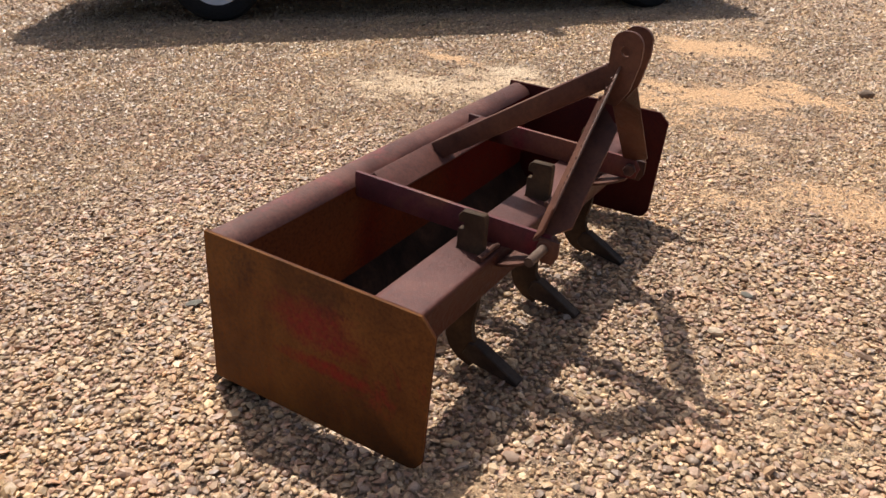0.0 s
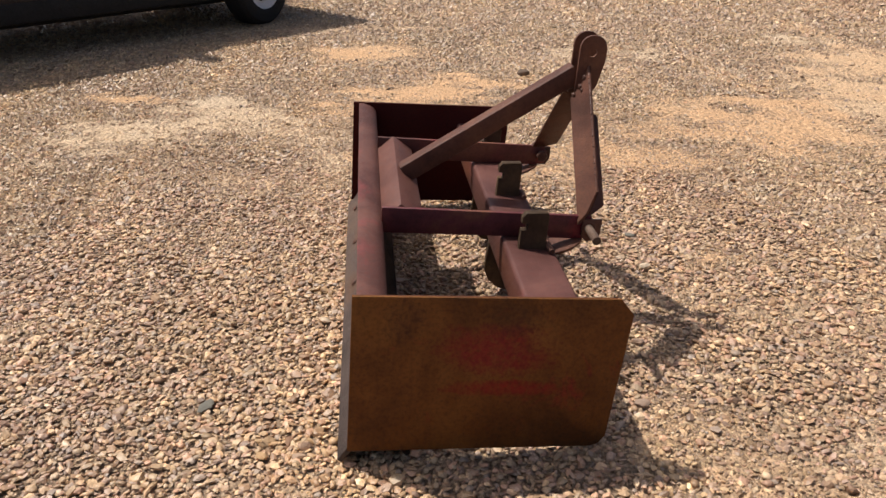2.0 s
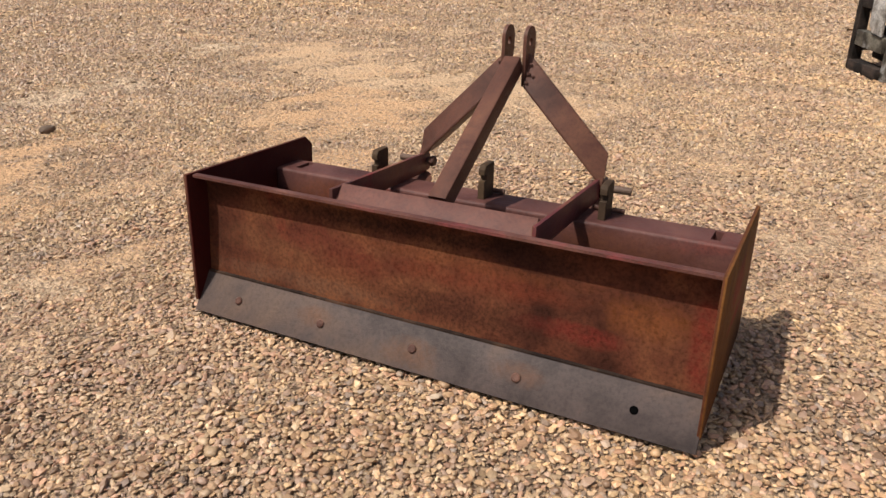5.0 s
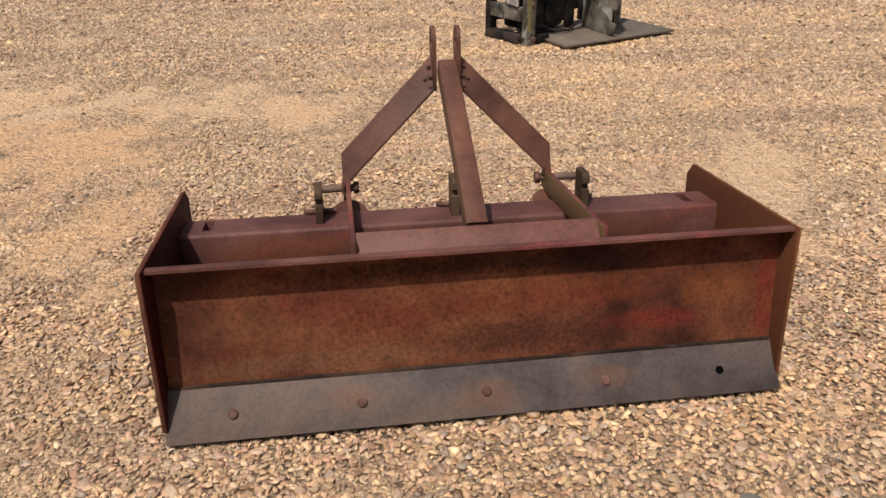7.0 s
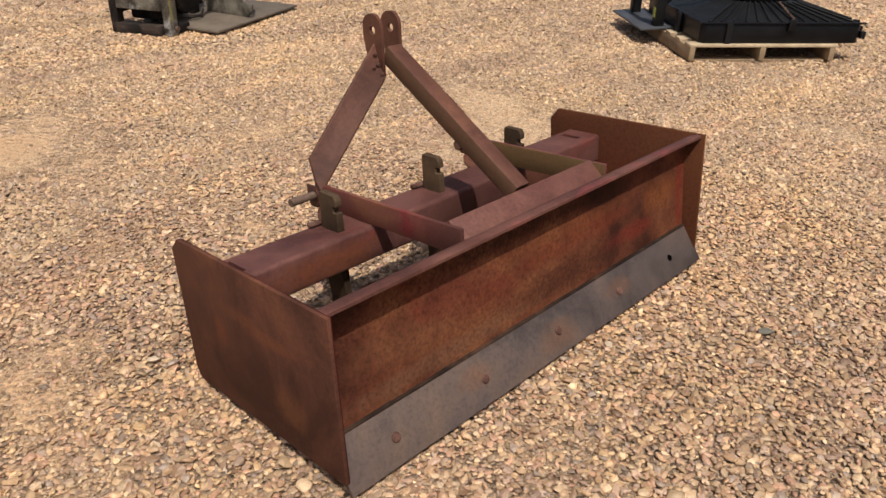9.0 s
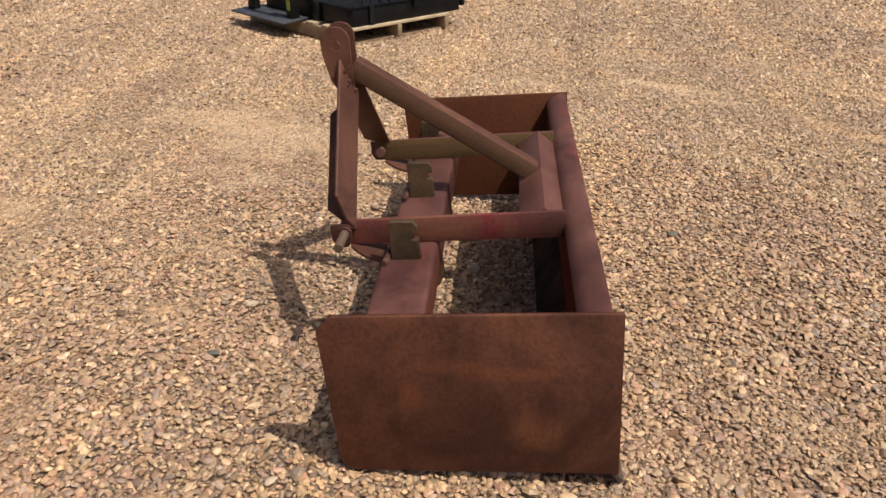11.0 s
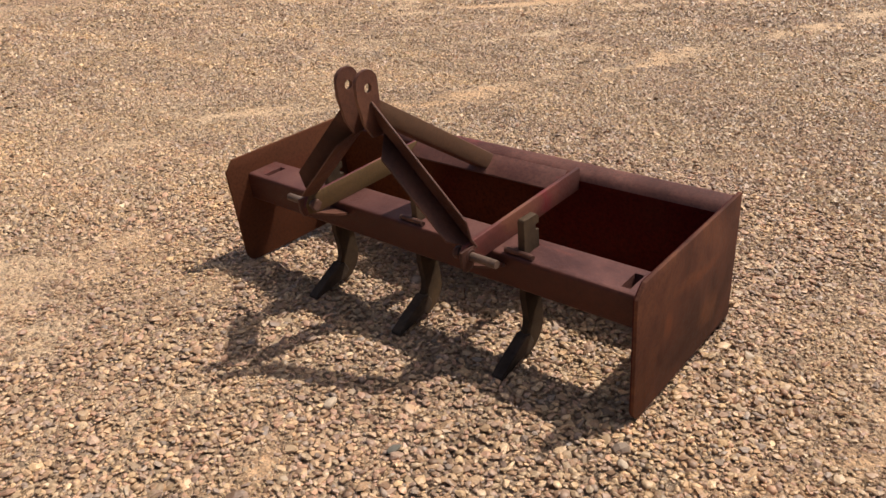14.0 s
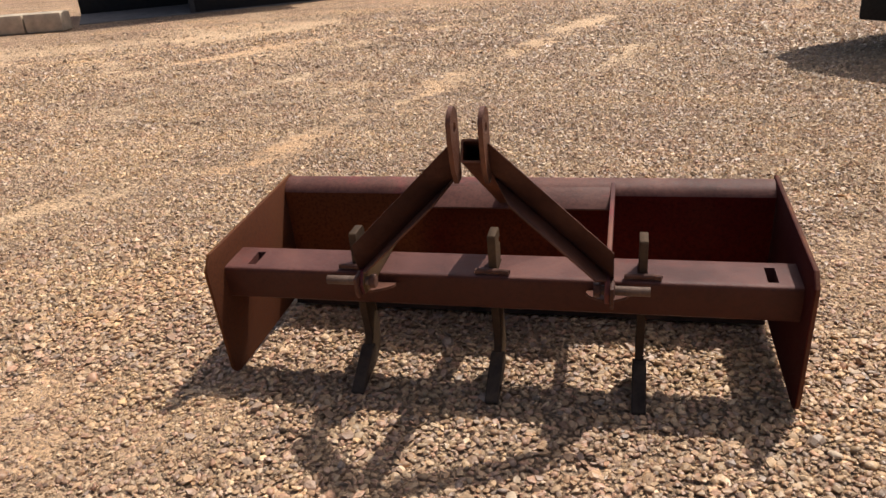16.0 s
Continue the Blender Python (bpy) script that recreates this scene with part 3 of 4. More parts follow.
def build_gravel(name, label, inner, outer, spacing, level, size, seed, fade=None, mat=M_STONE, grit=False):
    """Loose stones over a ring of the yard, joined into one mesh; grit lies only where sand shows."""
    rng = np.random.default_rng(seed)
    n = int(outer / spacing) + 1
    i, j = np.meshgrid(np.arange(-n, n + 1), np.arange(-int(n * 1.16), int(n * 1.16) + 1))
    x = ((i + 0.5 * (j % 2)) * spacing).ravel()
    y = (j * spacing * 0.866).ravel()
    x = x + rng.uniform(-0.5, 0.5, len(x)) * spacing
    y = y + rng.uniform(-0.5, 0.5, len(y)) * spacing + 0.2
    r = np.hypot(x, y - 0.2)
    keep = (r >= inner) & (r < outer)
    x, y = x[keep], y[keep]
    s = np.array([sandiness(a, b) for a, b in zip(x, y)])
    r = np.hypot(x, y - 0.2)
    thin = np.clip((r - fade) / (outer - fade), 0, 1) if fade else 0 * r
    if grit:
        keep = (rng.uniform(size=len(x)) < np.clip((s - 0.30) * 2.2, 0, 0.85)) & (rng.uniform(size=len(x)) > thin)
    else:
        keep = rng.uniform(size=len(x)) > np.maximum(np.clip((s - 0.37) * 2.0, 0, 0.91), thin)
    x, y, s = x[keep], y[keep], s[keep]
    z = np.array([swell(a, b) for a, b in zip(x, y)])
    count = len(x)
    a = size * np.exp(rng.normal(0, 0.34, count)) * np.where((s > 0.5) & (not grit), rng.uniform(0.5, 0.95, count), 1.0)
    a = np.clip(a, size * 0.5, size * 1.9)
    b = a * rng.uniform(0.55, 0.95, count)
    c = a * (rng.uniform(0.28, 0.48, count) if level else rng.uniform(0.30, 0.55, count))
    yaw = rng.uniform(0, 2 * np.pi, count)
    t1, t2 = rng.normal(0, 0.26, count), rng.normal(0, 0.26, count)
    z = z - 0.0105 + c * 0.55 + rng.uniform(-0.002, 0.0055, count) + np.where((s > 0.5) | grit, 0.0035, 0)
    shapes, faces = stone_shapes(level, 40, rng)
    pick = rng.integers(0, len(shapes), count)
    p = np.array(shapes)[pick] * np.stack([a, b, c], -1)[:, None, :]
    cx, sx, cy, sy, cz, sz = np.cos(t1), np.sin(t1), np.cos(t2), np.sin(t2), np.cos(yaw), np.sin(yaw)
    px, py, pz = p[..., 0], p[..., 1], p[..., 2]
    py, pz = py * cx[:, None] - pz * sx[:, None], py * sx[:, None] + pz * cx[:, None]
    px, pz = px * cy[:, None] + pz * sy[:, None], pz * cy[:, None] - px * sy[:, None]
    px, py = px * cz[:, None] - py * sz[:, None], px * sz[:, None] + py * cz[:, None]
    verts = np.stack([px + x[:, None], py + y[:, None], pz + z[:, None]], -1)
    nv, k = verts.shape[1], len(faces[0])
    f = (np.array(faces)[None] + (np.arange(count) * nv)[:, None, None]).reshape(-1)
    me = bpy.data.meshes.new(name)
    me.vertices.add(count * nv)
    me.vertices.foreach_set("co", verts.reshape(-1))
    me.loops.add(len(f))
    me.loops.foreach_set("vertex_index", f)
    me.polygons.add(len(f) // k)
    me.polygons.foreach_set("loop_start", np.arange(0, len(f), k))
    me.polygons.foreach_set("use_smooth", np.repeat(rng.uniform(size=count) < (0.2 if level else 0.0), len(faces)))
    me.update(calc_edges=True)
    me.materials.append(mat)
    return tagged(new(name, me), label, "gravel", kind="stuff")


build_ground()
build_gravel("gravel", "loose tan and brown crushed gravel spread over the yard", 0.0, 1.55, 0.0134, 1, 0.0101, 3)
build_gravel("gravel", "larger pale gravel stones lying among the small ones", 0.0, 2.2, 0.080, 2, 0.0140, 4)
build_gravel("gravel", "loose tan and brown crushed gravel further out on the yard", 1.55, 3.8, 0.0138, 0, 0.0092, 5, 3.4, M_STONE_MUTED)
build_gravel("gravel", "coarser tan gravel stones scattered on the open yard", 3.3, 7.0, 0.0210, 0, 0.0120, 6, 5.4, M_STONE_MUTED)
build_gravel("gravel", "coarse tan gravel stones towards the far end of the yard", 5.4, 11.0, 0.0420, 0, 0.0170, 7, 8.0, M_STONE_MUTED)
build_gravel("grit", "fine tan grit lying on the sandy patches", 0.0, 2.6, 0.0098, 0, 0.0050, 8, 2.0, M_STONE_MUTED, True)

# ---------------------------------------------------------------- box blade
# Built level in its own frame: x along its width, y forward from the rear edge of the side plates, z up.
HALF = 0.762
blade = empty("box_blade", pose(0, -0.033, 0.033, -4.75, 0, 0), "rusty three-point box blade with three ripper shanks on gravel", "box blade")


def side_plate(sign, mat, label):
    if sign > 0:
        outline = [(-0.004, 0.005), (0.560, 0.016), (0.578, 0.024), (0.592, 0.045), (0.604, 0.370), (0.570, 0.408), (0, 0.406)]
        lo, hi = HALF - 0.010, HALF
    else:                                        # set a little further back and out
        outline = [(-0.013, 0.006), (0.556, 0.018), (0.574, 0.026), (0.586, 0.048), (0.594, 0.380), (0.560, 0.412), (-0.012, 0.407)]
        lo, hi = -HALF - 0.004, -HALF + 0.0085
    return part("side_plate", prism(outline, lo, hi, "x", 0.0015), mat, blade, label)


side_plate(1, M_PLATE_P, "orange-brown rusted end plate with faded red paint")
side_plate(-1, M_PLATE_N, "dark brown rusted end plate")


def mouldboard():
    """A plate with its top folded back into a flange that falls forward, drawn as one bent profile."""
    w = HALF - 0.0102
    outline = [(0.046, 0.06), (0.062, 0.06), (0.070, 0.20), (0.0745, 0.345), (0.0740, 0.372), (0.0660, 0.3860), (0.050, 0.3950), (0.026, 0.4035),
               (0.010, 0.4020), (0.010, 0.3950), (0.035, 0.3890), (0.055, 0.378), (0.062, 0.360), (0.062, 0.305), (0.052, 0.15)]
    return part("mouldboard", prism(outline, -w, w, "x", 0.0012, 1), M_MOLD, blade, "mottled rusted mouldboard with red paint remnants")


mouldboard()


def top_skin():
    w = HALF - 0.0105
    outline = [(0.0092, 0.3952), (0.0092, 0.4029), (0.026, 0.4045), (0.0505, 0.3960), (0.0668, 0.3868), (0.0750, 0.3722),
               (0.0741, 0.3720), (0.0661, 0.3861), (0.050, 0.3951), (0.026, 0.4036), (0.0099, 0.4021), (0.0099, 0.3952)]
    return part("flange_face", prism(outline, -w, w, "x", 0, 1), M_TOP, blade, "faded reddish top flange")


top_skin()


def cutting_edge(profile, name, label):
    w = HALF - 0.003
    return part(name, prism(profile, -w, w, "x", 0.0015), M_EDGE, blade, label)


# the rear edge leans back to the ground; the inner one leans forward
def slab(a, b, thick):
    d = Vector((b[0] - a[0], b[1] - a[1])).normalized()
    n = Vector((-d.y, d.x)) * thick
    return [a, b, (b[0] + n.x, b[1] + n.y), (a[0] + n.x, a[1] + n.y)]


rear_edge = cutting_edge(slab((-0.026, -0.022), (0.043, 0.088), -0.013), "rear_cutting_edge", "blue-grey steel cutting edge with rust blooms")
front_edge = part("front_cutting_edge", prism(slab((0.142, -0.012), (0.062, 0.105), 0.013), -HALF + 0.0102, HALF - 0.0102, "x", 0.0015), M_EDGE_SHADED, blade, "dark inner cutting edge")


def seam_shade():
    """A ragged dark bead along the seam over the cutting edge, painting in the gap's shade."""
    bm = bmesh.new()
    rows = []
    n = 150
    for k in range(n + 1):
        x = (2 * k / n - 1) * (HALF - 0.012)
        up = 0.0018 * noise.noise((x * 9, 3.1, 0)) + 0.0014 * noise.noise((x * 60, 5.7, 0))
        rows.append([bm.verts.new((x, y, z)) for y, z in ((0.0402, 0.0845), (0.0412 - 0.3 * up, 0.0889 + 0.4 * up), (0.0482, 0.0912 + up), (0.0500, 0.0845))])
    for a, b in zip(rows, rows[1:]):
        for k in range(4):
            bm.faces.new((a[k], a[(k + 1) % 4], b[(k + 1) % 4], b[k]))
    bm.faces.new(rows[0])
    bm.faces.new(rows[-1][::-1])
    bmesh.ops.recalc_face_normals(bm, faces=bm.faces)
    return part("seam_shade", bm, M_EDGE_SHADED, rear_edge, "dark strip standing for the shaded seam gap")


seam_shade()


def edge_bolt(x):
    bm = disc(0.0125, 0.0, 0.006, "z", (0, 0), 16, 0.003)
    d = Vector((0, 0.069, 0.110)).normalized()
    nrm = Vector((0, -d.z, d.y))
    m = Matrix.Translation((x, 0.0058 - 0.0005, 0.0295)) @ nrm.to_track_quat("Z", "Y").to_matrix().to_4x4()
    bmesh.ops.transform(bm, matrix=m, verts=bm.verts)
    part("bolt", bm, M_WELD, rear_edge, "rusted plough bolt head")


for bx in (-0.606, -0.303, 0.0, 0.303):
    edge_bolt(bx)
# flat black disc: the shaded depth of a bolt hole as colour only
bm = disc(0.0105, 0.0, 0.0012, "z", (0, 0), 16, 0)
d = Vector((0, 0.069, 0.110)).normalized()
bmesh.ops.transform(bm, matrix=Matrix.Translation((0.604, 0.0058, 0.0295)) @ Vector((0, -d.z, d.y)).to_track_quat("Z", "Y").to_matrix().to_4x4(), verts=bm.verts)
M_HOLE = plain("bore shade black", (0.003, 0.003, 0.003), 0.95, 0, 0.1, 12, 0, 0.0)
part("hole_disc", bm, M_HOLE, rear_edge, "black disc standing for an open bolt hole")


def ridge_angle():
    outline = [(0.072, 0.376), (0.121, 0.421), (0.184, 0.379), (0.179, 0.372), (0.121, 0.411), (0.078, 0.371)]
    return part("stiffener", prism(outline, -0.293, 0.293, "x", 0.002), M_TOP, blade, "faded red folded stiffener on the mouldboard")


ridge_angle()


def tool_bar():
    """A square tube with five slots through it for the shanks."""
    w = HALF - 0.0102
    y0, y1, z0, z1, r = 0.391, 0.521, 0.243, 0.340, 0.011
    slots = [(x - 0.0125, x + 0.0125) for x in (-0.686, -0.383, -0.006, 0.367, 0.678)]
    s0, s1 = 0.424, 0.497
    xs = [-w] + [v for s in slots for v in s] + [w]
    prof = []
    for cy, cz, a0 in ((y1 - r, z1 - r, 90), (y1 - r, z0 + r, 0), (y0 + r, z0 + r, -90), (y0 + r, z1 - r, 180)):
        prof.append([(cy + r * math.cos(radians(a0 - 30 * k)), cz + r * math.sin(radians(a0 - 30 * k))) for k in range(4)])
    loop = [(s1, z1)] + prof[0] + prof[1] + [(s1, z0), (s0, z0)] + prof[2] + prof[3] + [(s0, z1)]
    bm = bmesh.new()
    rows = [[bm.verts.new((x, a, b)) for a, b in loop] for x in xs]
    n = len(loop)
    i_bot = 1 + 8
    for k, (a, b) in enumerate(zip(rows, rows[1:])):
        for i in range(n):
            cut = k % 2 == 1 and i in (i_bot, n - 1)
            if not cut:
                bm.faces.new((a[i], a[(i + 1) % n], b[(i + 1) % n], b[i]))
        if k % 2 == 1:
            t0, t1, u1, u0 = a[n - 1], a[0], b[0], b[n - 1]
            p0, p1, q1, q0 = a[i_bot + 1], a[i_bot], b[i_bot], b[i_bot + 1]
            for top, low in (((t0, t1), (p0, p1)), ((t1, u1), (p1, q1)), ((u1, u0), (q1, q0)), ((u0, t0), (q0, p0))):
                bm.faces.new((top[0], top[1], low[1], low[0]))
    bm.faces.new(rows[0])
    bm.faces.new(rows[-1][::-1])
    bmesh.ops.recalc_face_normals(bm, faces=bm.faces)
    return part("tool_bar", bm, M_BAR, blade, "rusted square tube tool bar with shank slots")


tool_bar()


def shank(x, name_label, top):
    """A flat ripper shank with a notch in its rear edge, curving forward into a pointed shoe."""
    m = Matrix.Translation((x, 0, 0))
    rear = [(0.436, top), (0.4265, top - 0.012)]
    for z in (top - 0.030,):                                 # a square notch for the retaining pin
        rear += [(0.4265, z), (0.441, z), (0.441, z - 0.017), (0.4265, z - 0.017)]
    rear += [(0.423, 0.20), (0.414, 0.12), (0.414, 0.085), (0.428, 0.052), (0.456, 0.026), (0.492, 0.014)]
    front = [(0.492, top + 0.002), (0.496, top - 0.006), (0.496, 0.20), (0.486, 0.135), (0.490, 0.105), (0.506, 0.082), (0.532, 0.068)]
    bm = prism(front + rear[::-1], -0.0105, 0.0105, "x", 0.0015, 1)
    bmesh.ops.transform(bm, matrix=m, verts=bm.verts)
    ob = part("shank", bm, M_SHANK, blade, name_label)
    tip = [(0.470, 0.052), (0.486, 0.088), (0.506, 0.092), (0.560, 0.064), (0.632, 0.024), (0.628, 0.012), (0.545, 0.026), (0.49, 0.034)]
    bm = prism(tip, -0.018, 0.018, "x", 0.003, 1)
    bmesh.ops.transform(bm, matrix=m, verts=bm.verts)
    part("shoe", bm, M_SHOE, ob, "worn pointed ripper shoe")
    bm = rod([(x - 0.045, 0.510, 0.349), (x - 0.03, 0.505, 0.349), (x + 0.045, 0.505, 0.349)], 0.0075, 10)
    part("retaining_pin", bm, M_WELD, ob)
    return ob


for sx, top in ((0.367, 0.440), (-0.006, 0.443), (-0.383, 0.438)):
    shank(sx, "dark brown-grey notched ripper shank with a pointed shoe", top)


def gusset(sign):
    """A bent lug under an arm: it leaves the front of the tool bar, rises to the arm and bulges out on both sides of it."""
    line = [(0.518, 0.306, 0.046), (0.535, 0.312, 0.052), (0.556, 0.3195, 0.053), (0.578, 0.3265, 0.046), (0.598, 0.332, 0.030), (0.612, 0.335, 0.012)]
    bm = bmesh.new()
    rows = [[bm.verts.new((sign * 0.300 + dx, y, z + dz)) for dx, dz in ((-w, 0), (w, 0), (w, 0.0075), (-w, 0.0075))] for y, z, w in line]
    for a, b in zip(rows, rows[1:]):
        for k in range(4):
            bm.faces.new((a[k], a[(k + 1) % 4], b[(k + 1) % 4], b[k]))
    bm.faces.new(rows[0])
    bm.faces.new(rows[-1][::-1])
    bmesh.ops.recalc_face_normals(bm, faces=bm.faces)
    return bm


def arm(sign):
    lo, hi = sorted((sign * 0.294, sign * 0.306))
    outline = [(0.071, 0.352), (0.078, 0.344), (0.60, 0.340), (0.638, 0.347), (0.646, 0.378), (0.630, 0.406), (0.071, 0.415)]
    ob = part("arm", prism(outline, lo, hi, "x", 0.0018), M_ARM if sign < 0 else M_ARM_P, blade, "rusted flat bar arm with crimson paint" if sign < 0 else "rusted flat bar arm with ochre inner face")
    part("gusset", gusset(sign), M_MAST, ob, "curved lug plate welded under the arm")
    bm = rod([(sign * 0.270, 0.623, 0.377), (sign * 0.398, 0.623, 0.376)], 0.0115, 14)
    pin = part("hitch_pin", bm, M_PIN, ob, "worn bare steel hitch pin")
    hexa = [(0.623 + 0.019 * math.cos(radians(60 * k)), 0.377 + 0.019 * math.sin(radians(60 * k))) for k in range(6)]
    part("nut", prism(hexa, *sorted((sign * 0.268, sign * 0.284)), "x", 0.002, 1), M_WELD, pin)
    part("collar", disc(0.019, *sorted((sign * 0.3065, sign * 0.318)), "x", (0.623, 0.377), 18, 0.002), M_MAST, pin)
    return ob


arm(1)
arm(-1)


def mast_plate(sign):
    top, cy, h, r = 0.832, 0.649, 0.0378, 0.034
    outline = [(cy - h, 0.655), (cy + 0.014, 0.655), (cy + h, 0.765)]
    outline += [(cy + h - r + r * math.cos(radians(a)), top - r + r * math.sin(radians(a))) for a in range(0, 91, 15)]
    outline += [(cy - h + r + r * math.cos(radians(a)), top - r + r * math.sin(radians(a))) for a in range(90, 181, 15)]
    lo, hi = sorted((sign * 0.0295, sign * 0.0400))
    bm = holed(outline, (cy - 0.002, top - 0.046), 0.0125, lo, hi)
    return part("mast_plate", bm, M_MAST, blade, "rounded rusted mast plate with a pin hole")


mast_plate(1)
mast_plate(-1)


def brace(sign):
    """A bent angle iron from the mast to the end of an arm: its web stands at the rear with a crease, its leg runs forward along the lower edge."""
    def at(x, dy, dz):
        return Vector((sign * x, 0.643 - 0.036 * (x - 0.06) + dy, 0.732 - 0.991 * (x - 0.06) + dz))

    def strip(section, slant=0.0, bevel=0.0015):
        """A plate of this closed section, with both ends cut aslant where it runs forward."""
        bm = bmesh.new()
        ends = [[bm.verts.new(at(x + (1 if x < 0.1 else -0.9) * slant * max(0.0, dy + 0.03), dy, dz)) for dy, dz in section] for x in (0.041, 0.3145)]
        n = len(section)
        bm.faces.new(ends[0])
        bm.faces.new(ends[1][::-1])
        for k in range(n):
            bm.faces.new((ends[0][k], ends[0][(k + 1) % n], ends[1][(k + 1) % n], ends[1][k]))
        bmesh.ops.recalc_face_normals(bm, faces=bm.faces)
        if bevel:
            soften(bm, bevel)
        return bm

    ob = part("brace", strip([(0.0, 0.001), (-0.006, -0.001), (-0.0232, -0.062), (-0.0430, -0.089), (-0.0330, -0.0885), (-0.0165, -0.066)]), M_MAST, blade, "rusted angle iron brace with stitch welds")
    part("leg", strip([(-0.0325, -0.0892), (0.0330, -0.0892), (0.0335, -0.0965), (-0.0420, -0.0975), (-0.0425, -0.0893)], 0.7), M_MAST, ob)
    # thin skin that darkens the web's front where the trough is shaded
    part("inner_face", strip([(0.0004, 0.0), (-0.0161, -0.066), (-0.0325, -0.0880), (-0.0317, -0.0882), (-0.0153, -0.0662), (0.0014, 0.0)], 0.0, 0.0), M_BRACE_SHADE, ob, "dark brown inner side of the angle iron, shade painted in")
    foot = [(0.606, 0.352), (0.618, 0.338), (0.646, 0.338), (0.658, 0.36), (0.658, 0.400), (0.606, 0.400)]
    part("foot_plate", prism(foot, *sorted((sign * 0.3065, sign * 0.3155)), "x", 0.0018), M_MAST, ob)
    rng_w = random.Random(8)
    spots = [(0.07 + 0.0115 * k + rng_w.uniform(-0.003, 0.003), -0.006, -0.002, rng_w.uniform(0.0016, 0.0028)) for k in range(20) if k % 5 != 4 and sign > 0]
    spots += [(0.050, -0.013, -0.022, 0.006), (0.047, -0.021, -0.052, 0.007), (0.062, -0.019, -0.044, 0.005), (0.046, -0.036, -0.078, 0.006)]
    for x, dy, dz, size in spots:
        bm = bmesh.new()
        bmesh.ops.create_icosphere(bm, subdivisions=1, radius=size, matrix=Matrix.Translation(at(x, dy, dz)) @ Matrix.Diagonal((1.3, 1.0, 1.1, 1)))
        part("weld_bead", bm, M_WELD, ob)
    return ob


brace(1)
brace(-1)


def centre_brace():
    """A square tube from the mast back down to the stiffener."""
    a, b = Vector((0, 0.616, 0.7215)), Vector((0, 0.144, 0.4030))
    ob_len = (b - a).length
    bm = bmesh.new()
    rings = []
    for half, at in ((1.0, 0.0), (1.0, ob_len), (0.82, ob_len), (0.82, 0.0)):
        ring = []
        for k in range(12):                      # square section with rounded corners
            sx, sy = ((1, 1), (-1, 1), (-1, -1), (1, -1))[k // 3]
            turn = radians(90 * (k // 3) + 45 * (k % 3))
            ring.append(bm.verts.new((half * (sx * 0.0215 + 0.0055 * math.cos(turn)), half * (sy * 0.0215 + 0.0055 * math.sin(turn)), at)))
        rings.append(ring)
    for i in range(4):
        r0, r1 = rings[i], rings[(i + 1) % 4]
        for k in range(12):
            bm.faces.new((r0[k], r0[(k + 1) % 12], r1[(k + 1) % 12], r1[k]))
    bm.faces.new(rings[2])                       # the lower end is welded shut
    bmesh.ops.recalc_face_normals(bm, faces=bm.faces)
    q = (b - a).to_track_quat("Z", "X")
    m = Matrix.Translation(a) @ q.to_matrix().to_4x4()
    bmesh.ops.transform(bm, matrix=m, verts=bm.verts)
    return part("centre_brace", bm, M_TUBE, blade, "rusted square tube brace")


centre_brace()


# ---------------------------------------------------------------- pallet with a mower deck
M_WOOD = plain("sun-bleached pallet wood", (0.47, 0.36, 0.225), 0.8, 0, 0.3, 9, 0.3)
M_WOOD_DARK = plain("weathered pallet wood", (0.27, 0.19, 0.11), 0.85, 0, 0.35, 9, 0.3)
M_BLACK = plain("black powder-coated steel", (0.006, 0.006, 0.007), 0.36, 0, 0.5, 7, 0.1, 0.22)
M_BLACK_DULL = plain("dusty black steel", (0.009, 0.0088, 0.0088), 0.5, 0, 0.5, 9, 0.2, 0.22)
M_GREY = plain("grey painted steel plate", (0.060, 0.062, 0.070), 0.5, 0, 0.3, 6, 0.15)
M_LIME = plain("lime warning sticker", (0.27, 0.31, 0.05), 0.5, 0, 0.1, 10, 0)

PALLET = pose(3.25, 1.32, 0.0, 0, 0, -41.0)
pallet = empty("pallet", PALLET, "sun-bleached wooden pallet lying on the gravel", "pallet")
for py in (0.0, 0.48, 0.962):
    part("stringer", box((py, 0.0, 0.012), (py + 0.038, 1.22, 0.098), 0.003), M_WOOD_DARK, pallet)
for k in range(7):
    y0 = k * 0.186
    part("top_board", box((-0.004, y0 + 0.0, 0.0985), (1.004, y0 + (0.10 if k in (0, 6) else 0.09), 0.117), 0.003), M_WOOD, pallet)
for y0 in (0.05, 0.56, 1.07):
    part("bottom_board", box((0.0, y0, -0.004), (1.0, y0 + 0.09, 0.0115), 0.003), M_WOOD_DARK, pallet)

deck = empty("mower_deck", PALLET @ pose(0.07, 0.03, 0.118), "black steel rotary mower deck strapped on a pallet", "mower deck")
outline = [(0.0, 0.03), (0.03, 0.0), (1.07, 0.0), (1.1, 0.03), (1.1, 1.05), (1.05, 1.15), (0.08, 1.15), (0.0, 1.05)]
part("skirt", prism(outline, 0.0, 0.125, "z", 0.006), M_BLACK, deck)
bm = bmesh.new()
low = [bm.verts.new((a, b, 0.126)) for a, b in ((0.012, 0.012), (1.088, 0.012), (1.088, 1.13), (0.012, 1.13))]
high = [bm.verts.new((a, b, 0.205)) for a, b in ((0.30, 0.30), (0.80, 0.30), (0.80, 0.84), (0.30, 0.84))]
for k in range(4):
    bm.faces.new((low[k], low[(k + 1) % 4], high[(k + 1) % 4], high[k]))
bm.faces.new(high)
bm.faces.new(low[::-1])
soften(bm, 0.006)
part("top_panel", bm, M_BLACK_DULL, deck)
